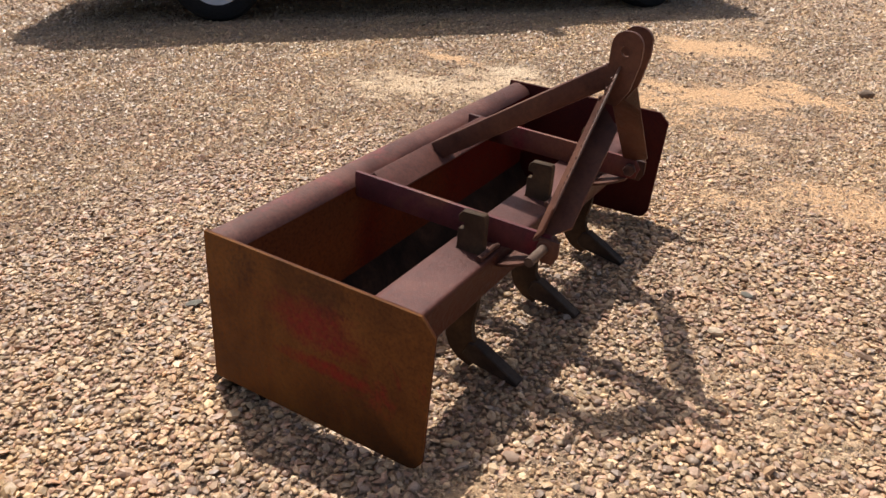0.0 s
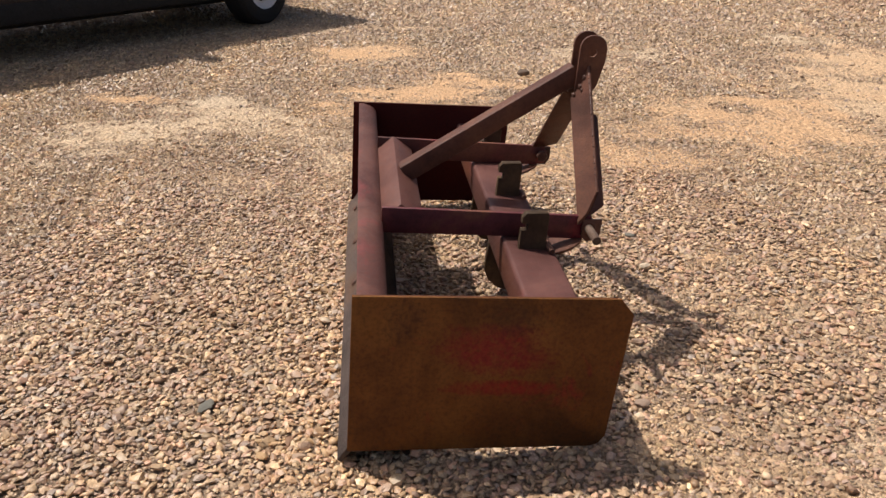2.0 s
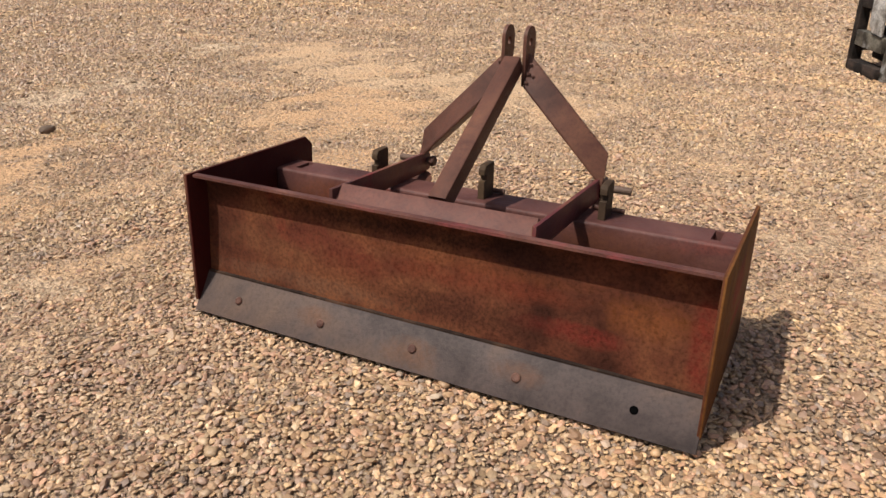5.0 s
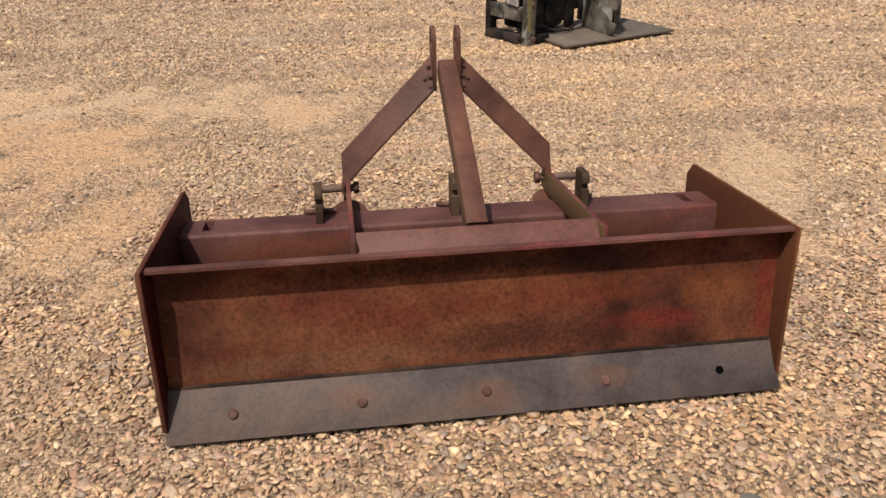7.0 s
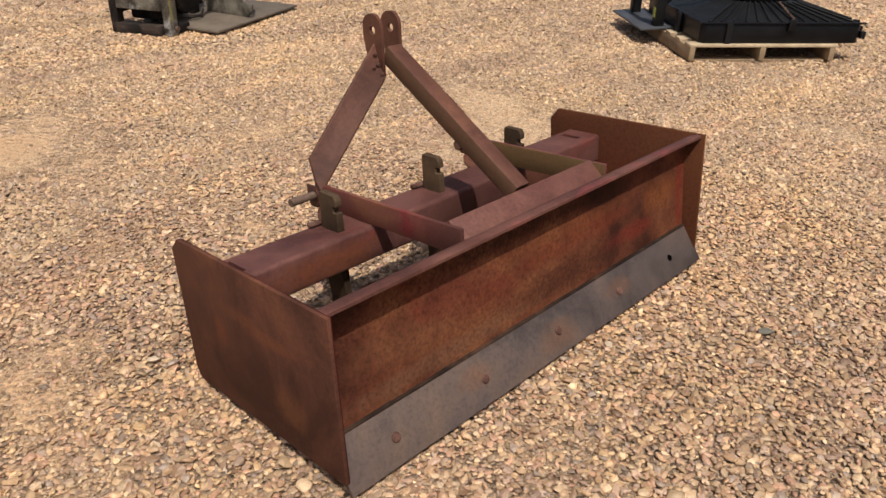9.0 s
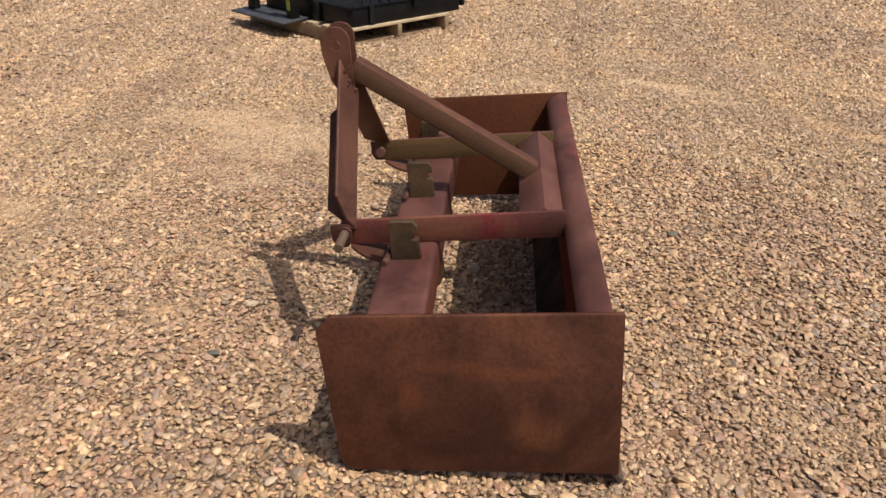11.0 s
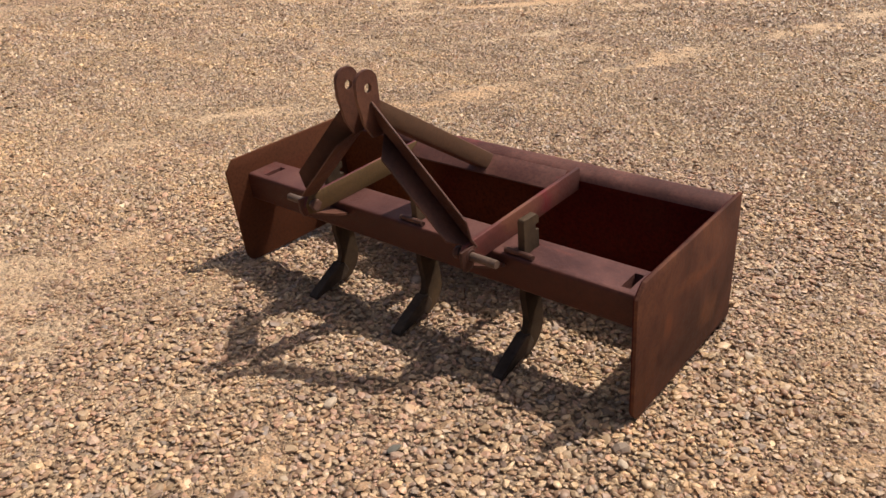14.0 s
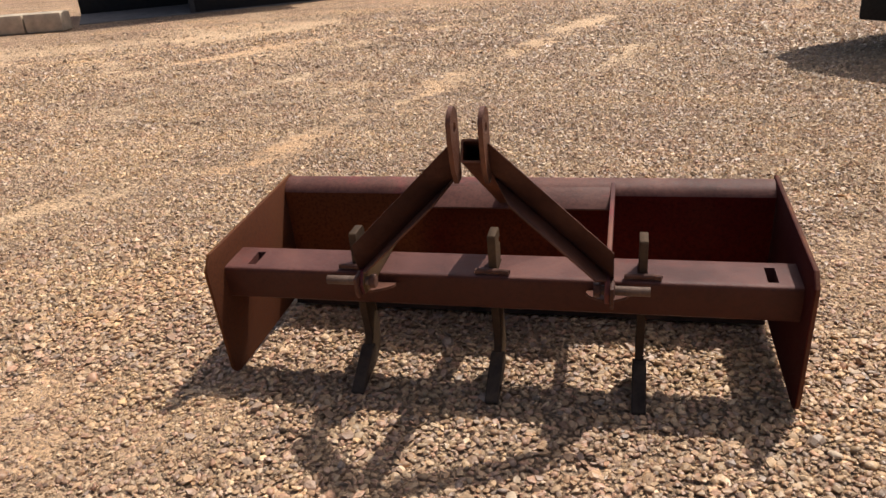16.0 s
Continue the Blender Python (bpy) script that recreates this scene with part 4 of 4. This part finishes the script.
for k in range(13):
    x0 = 0.05 + 0.083 * k
    xm = 0.55 + (x0 - 0.55) * 0.46
    bm = rod([(x0, 0.02, 0.134), (xm, 0.30, 0.212)], 0.008, 6)
    part("rib", bm, M_BLACK_DULL, deck)
    bm = rod([(x0, 1.12, 0.134), (xm, 0.84, 0.212)], 0.011, 6)
    part("rib", bm, M_BLACK, deck)
for k in range(9):
    y0 = 0.12 + 0.11 * k
    ym = 0.57 + (y0 - 0.57) * 0.5
    part("rib", rod([(1.08, y0, 0.134), (0.80, ym, 0.212)], 0.011, 6), M_BLACK, deck)
ring = [(0.55 + 0.27 * math.cos(2 * math.pi * k / 40), 0.57 + 0.27 * math.sin(2 * math.pi * k / 40)) for k in range(40)]
part("guard_ring", prism(ring, 0.206, 0.262, "z", 0.018, 3), M_BLACK, deck)
part("gearbox", prism([(0.55 + 0.14 * math.cos(2 * math.pi * k / 12), 0.57 + 0.14 * math.sin(2 * math.pi * k / 12)) for k in range(12)], 0.263, 0.42, "z", 0.012), M_BLACK_DULL, deck)
part("chain", rod([(0.62 + 0.008 * (k % 2), 0.02 + 0.022 * k, 0.150 + 0.0062 * k) for k in range(12)], 0.007, 6), M_PIN, deck, "bare steel safety chain")
for lo, hi in (((-0.012, -0.010, 0.1251), (1.112, 0.011, 0.137)), ((-0.012, 0.012, 0.1251), (0.0110, 1.10, 0.137))):
    part("rim", box(lo, hi, 0.003), M_BLACK, deck)
lug = prism([(-0.03, 0.0), (0.03, 0.0), (0.022, 0.075), (-0.022, 0.075)], 0.0, 0.012, "y", 0.003)
bmesh.ops.transform(lug, matrix=pose(0.60, -0.026, 0.085), verts=lug.verts)
part("lifting_lug", lug, M_BLACK_DULL, deck)
for k in range(3):
    part("hinge_tab", box((1.101, 0.004 + 0.05 * k, 0.030 + 0.028 * k), (1.135, 0.040 + 0.05 * k, 0.075 + 0.028 * k), 0.003), M_BLACK_DULL, deck)
part("corner_bracket", box((-0.030, 0.34, 0.0), (-0.0005, 0.40, 0.132), 0.004), M_BLACK_DULL, deck)
part("corner_bracket", box((0.16, -0.020, 0.0), (0.20, -0.0005, 0.132), 0.004), M_BLACK_DULL, deck)
mount = part("mount_plate", prism([(-0.24, -0.02), (0.02, -0.005), (0.021, 0.009), (-0.24, -0.006)], 0.48, 1.18, "y", 0.003), M_GREY, deck, "grey steel quick-attach plate")
part("mount_post", box((-0.13, 0.52, 0.0), (-0.06, 0.59, 0.42), 0.006), M_BLACK_DULL, deck)
part("mount_post", box((-0.13, 1.04, 0.0), (-0.06, 1.11, 0.42), 0.006), M_BLACK_DULL, deck)
part("mount_rail", box((-0.14, 0.50, 0.30), (-0.10, 1.13, 0.38), 0.006), M_BLACK_DULL, deck)
part("sticker", box((-0.134, 0.535, 0.06), (-0.1301, 0.575, 0.13), 0), M_LIME, deck, "lime green warning sticker")
part("hose", rod([(-0.05, 0.6, 0.14), (0.02, 0.56, 0.22), (0.12, 0.50, 0.20), (0.25, 0.5, 0.24), (0.38, 0.54, 0.30)], 0.014, 8), M_BLACK_DULL, deck)

# ---------------------------------------------------------------- salvaged implement frame
M_FRAME = rusty("grey flaking frame paint", (0.055, 0.046, 0.036), (0.14, 0.124, 0.096), (0.25, 0.228, 0.182), (0.5, 0.5, 0.48), 0.35, (11, 3, 1), patch=6)
M_FRAME_DARK = rusty("dark frame steel", (0.014, 0.012, 0.011), (0.028, 0.023, 0.02), (0.07, 0.05, 0.04), (0.1, 0.1, 0.1), 0.0, (12, 3, 1), patch=6)
M_SHEET = plain("grey-brown floor sheet", (0.125, 0.097, 0.070), 0.85, 0, 0.3, 5, 0.2)
M_YELLOW = plain("dull yellow paint", (0.22, 0.195, 0.065), 0.6, 0, 0.3, 20, 0.1)
M_PALE_PAINT = rusty("flaking white paint", (0.20, 0.18, 0.155), (0.42, 0.40, 0.36), (0.60, 0.58, 0.54), (0.6, 0.6, 0.57), 0.4, (13, 3, 1), patch=9, fine=0.6)
FRAME = pose(1.12, 4.16, 0.0, 0, 0, 27.0)
rig = empty("implement_frame", FRAME, "grey steel implement frame with a flat floor sheet standing on gravel", "implement")
part("floor_sheet", prism([(0.145, -0.275), (1.29, -0.325), (1.36, 0.42), (0.28, 0.45)], 0.012, 0.030, "z", 0.003), M_SHEET, rig, "flat grey-brown steel sheet on the ground")
for x0, y0, wid, hgt, mat in ((0.0, 0.0, 0.085, 0.85, M_FRAME), (-0.02, 0.42, 0.07, 0.85, M_FRAME_DARK), (0.98, 0.05, 0.075, 0.85, M_FRAME), (0.98, 0.42, 0.07, 0.85, M_FRAME_DARK), (0.36, 0.40, 0.07, 0.8, M_FRAME_DARK)):
    part("post", box((x0, y0, 0.031 if x0 > 0.2 else 0.0), (x0 + wid, y0 + 0.06, hgt), 0.005), mat, rig)
part("side_rail", box((-0.03, 0.06, 0.0), (0.06, 0.44, 0.07), 0.006), M_FRAME_DARK, rig)
part("side_rail", box((-0.02, 0.06, 0.17), (0.05, 0.42, 0.27), 0.006), M_FRAME, rig)
part("side_rail", box((-0.02, 0.06, 0.42), (0.05, 0.42, 0.49), 0.006), M_FRAME_DARK, rig)
part("front_rail", box((0.086, 0.01, 0.0), (0.24, 0.06, 0.06), 0.006), M_FRAME_DARK, rig)
part("cross_rail", box((0.05, 0.46, 0.12), (1.0, 0.52, 0.22), 0.006), M_FRAME_DARK, rig)
part("cross_rail", box((0.086, 0.02, 0.46), (0.98, 0.07, 0.54), 0.006), M_FRAME_DARK, rig)
part("strut", rod([(0.22, 0.30, 0.031), (0.30, 0.12, 0.6)], 0.026, 10), M_FRAME, rig)
part("strut", rod([(0.45, 0.34, 0.031), (0.34, 0.15, 0.6)], 0.022, 10), M_FRAME, rig)
part("strut", rod([(0.52, 0.30, 0.031), (0.66, 0.20, 0.6)], 0.03, 10), M_FRAME_DARK, rig)
panel = [(-0.285, 0.10), (-0.270, 0.045), (-0.225, 0.0), (0.21, 0.0), (0.21, 0.85), (-0.15, 0.85), (-0.285, 0.55), (-0.285, 0.20), (-0.215, 0.20), (-0.215, 0.10)]
bm = prism(panel, 0.0, 0.014, "x", 0.002)
bmesh.ops.transform(bm, matrix=pose(0.715, 0.0, 0.031, 0, 0, -14), verts=bm.verts)
part("guard_plate", bm, M_FRAME, rig, "upright grey-brown steel guard plate with a notch")
part("rib", box((0.62, 0.225, 0.031), (0.70, 0.27, 0.80), 0.006), M_FRAME_DARK, rig)
part("bolt", disc(0.020, -0.022, -0.0005, "y", (0.055, 0.045), 12, 0.003), M_PIN, rig, "rusty bolt head")
part("bolt", disc(0.016, -0.018, -0.0005, "y", (0.045, 0.30), 12, 0.003), M_PIN, rig)
part("hose", rod([(0.03, 0.40, 0.52), (0.01, 0.30, 0.36), (0.07, 0.18, 0.28), (0.16, 0.10, 0.31), (0.24, 0.12, 0.44)], 0.014, 8), M_FRAME_DARK, rig)
part("hose", rod([(0.26, 0.20, 0.10), (0.38, 0.10, 0.06), (0.50, 0.08, 0.05), (0.62, 0.14, 0.07)], 0.010, 8), M_FRAME_DARK, rig)
part("hydraulic_motor", disc(0.11, 0.12, 0.36, "y", (0.40, 0.19), 20, 0.012), M_FRAME_DARK, rig)
part("housing", box((0.10, 0.14, 0.08), (0.30, 0.40, 0.30), 0.02), M_FRAME_DARK, rig)
part("sticker", box((0.006, -0.0012, 0.10), (0.034, -0.0001, 0.44), 0), M_YELLOW, rig, "dull yellow stripe along a post")
part("cover_plate", prism([(0.075, 0.275), (0.20, 0.285), (0.245, 0.33), (0.255, 0.62), (0.09, 0.62)], -0.036, -0.0205, "x", 0.003), M_PALE_PAINT, rig, "flaking white-painted cover plate")
for x0, y0, z0, w, d, h, mat in ((0.27, 0.36, 0.24, 0.10, 0.035, 0.30, M_FRAME), (0.46, 0.37, 0.23, 0.07, 0.025, 0.34, M_FRAME), (0.12, 0.10, 0.31, 0.12, 0.10, 0.16, M_FRAME_DARK)):
    part("bracket", box((x0, y0, z0), (x0 + w, y0 + d, z0 + h), 0.006), mat, rig)
part("edge_strip", box((0.976, 0.044, 0.032), (0.988, 0.0495, 0.84), 0.001), M_YELLOW, rig, "dull yellow painted edge")

# ---------------------------------------------------------------- parked car
M_PAINT = plain("dark navy car paint", (0.006, 0.007, 0.016), 0.25, 0, 0.1, 4, 0, 0.25)
M_UNDER = plain("black underbody", (0.010, 0.010, 0.010), 0.8, 0, 0.3, 8, 0.2)
M_TYRE = plain("black tyre rubber", (0.011, 0.0105, 0.010), 0.9, 0, 0.25, 10, 0.15)
M_RIM = plain("silver wheel rim", (0.62, 0.62, 0.62), 0.42, 0.0, 0.1, 8, 0)
M_GLASS = plain("tinted car glass", (0.008, 0.009, 0.010), 0.06, 0, 0.1, 4, 0)
M_LAMP = plain("clear lamp lens", (0.5, 0.5, 0.5), 0.12, 0, 0.1, 5, 0)
M_TAIL = plain("red lamp lens", (0.35, 0.01, 0.01), 0.15, 0, 0.1, 5, 0)

# x runs forward from the rear axle, y inward from the near wheels' outer faces
car = empty("car", pose(-2.90, -3.82, 0.0, 0, 0, 129.6), "dark navy parked sport utility vehicle with silver wheels", "car")
BASE = 3.80


def arch(cx, r=0.47):
    return [(cx - r * math.cos(radians(a)), 0.36 + r * math.sin(radians(a))) for a in range(0, 181, 15)]


side = [(-1.52, 0.62), (-0.60, 0.44)] + arch(0.0) + arch(BASE) + [(4.40, 0.42), (4.46, 0.62), (4.42, 1.02), (4.28, 1.10), (2.92, 1.20), (-1.54, 1.24), (-1.62, 0.75)]
part("body", prism(side, -0.03, 1.93, "y", 0.025, 3), M_PAINT, car)
bm = bmesh.new()
low = [(-1.52, 0.02), (2.95, 0.02), (2.95, 1.88), (-1.52, 1.88)]
high = [(-1.37, 0.15), (2.02, 0.15), (2.02, 1.75), (-1.37, 1.75)]
vl = [bm.verts.new((a, b, 1.20)) for a, b in low]
vh = [bm.verts.new((a, b, 2.02)) for a, b in high]
for k in range(4):
    bm.faces.new((vl[k], vl[(k + 1) % 4], vh[(k + 1) % 4], vh[k]))
bm.faces.new(vh)
bm.faces.new(vl[::-1])
bmesh.ops.recalc_face_normals(bm, faces=bm.faces)
soften(bm, 0.05, 3)
cabin = part("cabin", bm, M_PAINT, car)


def side_window(x0, x1, lean0, lean1, near):
    bm = bmesh.new()
    pts = [(x0, 1.28), (x1, 1.28), (x1 + lean1, 1.86), (x0 + lean0, 1.86)]
    for off in (-0.004, 0.004):
        for a, b in pts:
            y = 0.02 + (b - 1.20) * 0.1585 + off - 0.001
            bm.verts.new((a, y if near else 1.90 - y, b))
    v = list(bm.verts)
    bm.faces.new(v[:4])
    bm.faces.new(v[4:][::-1])
    for k in range(4):
        bm.faces.new((v[k], v[(k + 1) % 4], v[4 + (k + 1) % 4], v[4 + k]))
    bmesh.ops.recalc_face_normals(bm, faces=bm.faces)
    return part("window", bm, M_GLASS, cabin)


for near in (True, False):
    side_window(-1.32, -0.15, 0.10, 0.0, near)
    side_window(-0.05, 0.95, 0.0, 0.0, near)
    side_window(1.05, 2.55, 0.0, -0.55, near)
bm = bmesh.new()
for a, b, c in ((2.90, 0.14, 1.27), (2.90, 1.76, 1.27), (2.14, 1.66, 1.93), (2.14, 0.24, 1.93)):
    bm.verts.new((a + 0.006, b, c))
for a, b, c in ((2.90, 0.14, 1.27), (2.90, 1.76, 1.27), (2.14, 1.66, 1.93), (2.14, 0.24, 1.93)):
    bm.verts.new((a - 0.006, b, c))
v = list(bm.verts)
bm.faces.new(v[:4])
bm.faces.new(v[4:][::-1])
for k in range(4):
    bm.faces.new((v[k], v[(k + 1) % 4], v[4 + (k + 1) % 4], v[4 + k]))
bmesh.ops.recalc_face_normals(bm, faces=bm.faces)
part("windscreen", bm, M_GLASS, cabin)
# underbody and rocker hang low to deepen the shade under the car
part("underbody", box((-1.40, 0.27, 0.20), (4.20, 1.63, 0.46), 0.02), M_UNDER, car)
part("rocker", box((0.52, -0.035, 0.27), (BASE - 0.52, 0.26, 0.43), 0.02), M_UNDER, car)
part("bumper", box((4.36, 0.0, 0.40), (4.53, 1.90, 0.66), 0.04, None, 3), M_UNDER, car)
part("bumper", box((-1.66, 0.0, 0.60), (-1.56, 1.90, 0.80), 0.04, None, 3), M_UNDER, car)
part("headlamp", box((4.34, 0.06, 0.78), (4.445, 0.42, 0.95), 0.02), M_LAMP, car)
part("headlamp", box((4.34, 1.48, 0.78), (4.445, 1.84, 0.95), 0.02), M_LAMP, car)
part("tail_lamp", box((-1.63, 0.0, 0.85), (-1.56, 0.14, 1.20), 0.015), M_TAIL, car)
part("tail_lamp", box((-1.63, 1.76, 0.85), (-1.56, 1.90, 1.20), 0.015), M_TAIL, car)
part("mirror", box((2.36, -0.32, 1.26), (2.50, -0.04, 1.50), 0.04, None, 3), M_UNDER, car)
part("mirror", box((2.36, 1.94, 1.26), (2.50, 2.22, 1.50), 0.04, None, 3), M_UNDER, car)


def wheel(cx, y0, out, steer=0):
    """Tyre with a rounded shoulder and a dished rim; dark ovals on it paint in shaded openings."""
    w = 0.25
    prof = [(0.235, 0.02), (0.300, 0.0), (0.350, 0.012), (0.378, 0.045), (0.382, 0.125), (0.378, 0.205), (0.350, 0.238), (0.300, 0.25), (0.235, 0.23)]
    bm = bmesh.new()
    n = 40
    rows = []
    for k in range(n):
        a = 2 * math.pi * k / n
        rows.append([bm.verts.new((cx + r * math.cos(a), y0 + out * d, 0.372 + r * math.sin(a))) for r, d in prof])
    for k in range(n):
        a, b = rows[k], rows[(k + 1) % n]
        for i in range(len(prof)):
            j = (i + 1) % len(prof)
            bm.faces.new((a[i], a[j], b[j], b[i]))
    bmesh.ops.recalc_face_normals(bm, faces=bm.faces)
    ob = part("wheel", bm, M_TYRE, car, "black tyre on a silver rim")
    turn = pose(cx, y0 + out * 0.12, 0, 0, 0, steer) @ pose(-cx, -y0 - out * 0.12, 0)
    ob.matrix_local = turn
    rp = [(0.0, 0.035), (0.06, 0.035), (0.075, 0.05), (0.19, 0.055), (0.21, 0.03), (0.238, 0.018), (0.238, 0.10), (0.0, 0.10)]
    bm = bmesh.new()
    rows = []
    for k in range(n):
        a = 2 * math.pi * k / n
        rows.append([bm.verts.new((cx + max(r, 0.001) * math.cos(a), y0 + out * d, 0.372 + max(r, 0.001) * math.sin(a))) for r, d in rp])
    for k in range(n):
        a, b = rows[k], rows[(k + 1) % n]
        for i in range(len(rp) - 1):
            bm.faces.new((a[i], a[i + 1], b[i + 1], b[i]))
    bmesh.ops.recalc_face_normals(bm, faces=bm.faces)
    part("rim", bm, M_RIM, ob, "silver rim with dark ovals for its openings")
    for k in range(6):
        a = 2 * math.pi * (k + 0.25) / 6
        ux, uz = math.cos(a), math.sin(a)
        pts = []
        for j in range(16):
            b = 2 * math.pi * j / 16
            p, q = 0.140 + 0.030 * math.cos(b), 0.042 * math.sin(b)
            pts.append((cx + ux * p - uz * q, 0.372 + uz * p + ux * q))
        lo, hi = sorted((y0 + out * 0.0495, y0 + out * 0.058))
        part("rim_oval", prism(pts, lo, hi, "y", 0), M_UNDER, ob, "dark oval standing for a rim opening")


for cx in (0.0, BASE):
    wheel(cx, 0.0, 1, 20 if cx else 0)
    wheel(cx, 1.90, -1, 20 if cx else 0)

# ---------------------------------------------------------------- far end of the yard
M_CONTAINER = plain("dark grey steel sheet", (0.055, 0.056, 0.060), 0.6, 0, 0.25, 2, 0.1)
# near-black copy of the sheet: the shed's inner shade as wall colour
M_CONTAINER_SHADED = plain("black steel with the shade painted in", (0.012, 0.011, 0.011), 0.7, 0, 0.3, 2, 0.1)
M_BLOCK = plain("tan concrete block", (0.50, 0.405, 0.295), 0.9, 0, 0.25, 6, 0.4)
M_SLAB = plain("worn concrete floor", (0.20, 0.175, 0.155), 0.9, 0, 0.25, 5, 0.3)
shed = empty("open_shed", pose(8.91, -9.61, 0.0, 0, 0, 216.0), "dark steel open-fronted shed with a concrete floor at the yard edge", "shed")
part("floor_slab", box((0.0, 0.0, -0.05), (4.8, 4.6, 0.012), 0.01), M_SLAB, shed, "worn grey concrete floor")
part("post", box((1.87, -0.02, 0.0125), (1.96, 0.08, 2.6), 0.008), M_CONTAINER, shed)
part("post", box((4.2, 0.0, 0.0125), (4.29, 0.09, 2.6), 0.008), M_CONTAINER, shed)
part("front_wall", box((1.961, 0.0, 0.0125), (4.199, 0.06, 2.6), 0.01), M_CONTAINER_SHADED, shed)
part("back_wall", box((0.0, 2.3, 0.0125), (4.8, 2.36, 2.6), 0.01), M_CONTAINER_SHADED, shed)
part("end_wall", box((4.73, 0.10, 0.0125), (4.79, 2.299, 2.6), 0.01), M_CONTAINER_SHADED, shed)
# out of view, placed so that its shade falls on the floor
part("roof", box((1.1, -0.6, 2.601), (5.0, 2.6, 2.68), 0.01), M_CONTAINER, shed)
bm = box((0, 0, 0), (0.60, 0.40, 0.30), 0.03)
block = part("concrete_block", bm, M_BLOCK)
tagged(block, "weathered tan concrete block in a low row", "concrete block", "concrete blocks at the yard edge")
block.matrix_world = pose(8.70, -9.18, -0.01, 0, 0, 16)
for k, (bx, by, rz) in enumerate(((9.30, -9.00, 18), (9.89, -8.81, 15), (10.49, -8.65, 20))):
    copy_thing(block, pose(bx, by, -0.01, 0, 0, rz))

# ---------------------------------------------------------------- single stones that stand out
M_CHIP = plain("grey-green slate chip", (0.145, 0.132, 0.104), 0.85, 0, 0.2, 30, 0.2)
M_ROCK = plain("dark brown rock", (0.13, 0.085, 0.055), 0.8, 0, 0.3, 20, 0.4)


def pebble(name, x, y, size, flat, mat, label, seed):
    rng = np.random.default_rng(seed)
    bm = bmesh.new()
    bmesh.ops.create_icosphere(bm, subdivisions=2, radius=1)
    for v in bm.verts:
        v.co *= 1 + rng.uniform(-0.12, 0.12)
        v.co = Vector((v.co.x * size, v.co.y * size * 0.62, v.co.z * size * flat))
    ob = part(name, bm, mat, None, "", True, 30)
    ob.matrix_world = pose(x, y, swell(x, y) + 0.001 + size * flat * 0.4, rng.uniform(-8, 8), rng.uniform(-8, 8), rng.uniform(0, 180))
    return tagged(ob, label, "stone")


pebble("slate_chip", 0.508, -0.40, 0.026, 0.22, M_CHIP, "flat grey-green slate chip lying on gravel", 1)
pebble("slate_chip", -0.366, 0.986, 0.020, 0.25, M_CHIP, "flat grey-green slate chip lying on gravel", 3)
M_PALE = plain("pale tan stone", (0.56, 0.43, 0.30), 0.75, 0, 0.2, 40, 0.25)
M_OCHRE = plain("ochre stone", (0.48, 0.30, 0.15), 0.75, 0, 0.2, 40, 0.25)
M_BROWN = plain("brown stone", (0.34, 0.23, 0.16), 0.75, 0, 0.2, 40, 0.25)
for k, (px, py, size, mat, tone) in enumerate(((0.62, 0.70, 0.021, M_BROWN, "brown"), (-0.112, 0.957, 0.023, M_PALE, "pale tan"), (-0.442, 1.449, 0.019, M_OCHRE, "ochre"),
                                               (-0.816, 0.70, 0.016, M_PALE, "pale tan"), (-0.086, 1.545, 0.019, M_PALE, "pale tan"), (0.169, 0.775, 0.019, M_BROWN, "brown"),
                                               (0.12, -0.116, 0.018, M_PALE, "pale tan"), (0.715, -0.236, 0.017, M_OCHRE, "ochre"), (-0.864, 0.211, 0.017, M_BROWN, "brown"))):
    big = pebble("stone", px, py, size, 0.42, mat, "larger " + tone + " stone lying among the gravel", 20 + k)
    tagged(big, group="larger loose stones")
pebble("rock", -2.96, 1.08, 0.045, 0.6, M_ROCK, "dark brown rock lying on pale sand", 4)
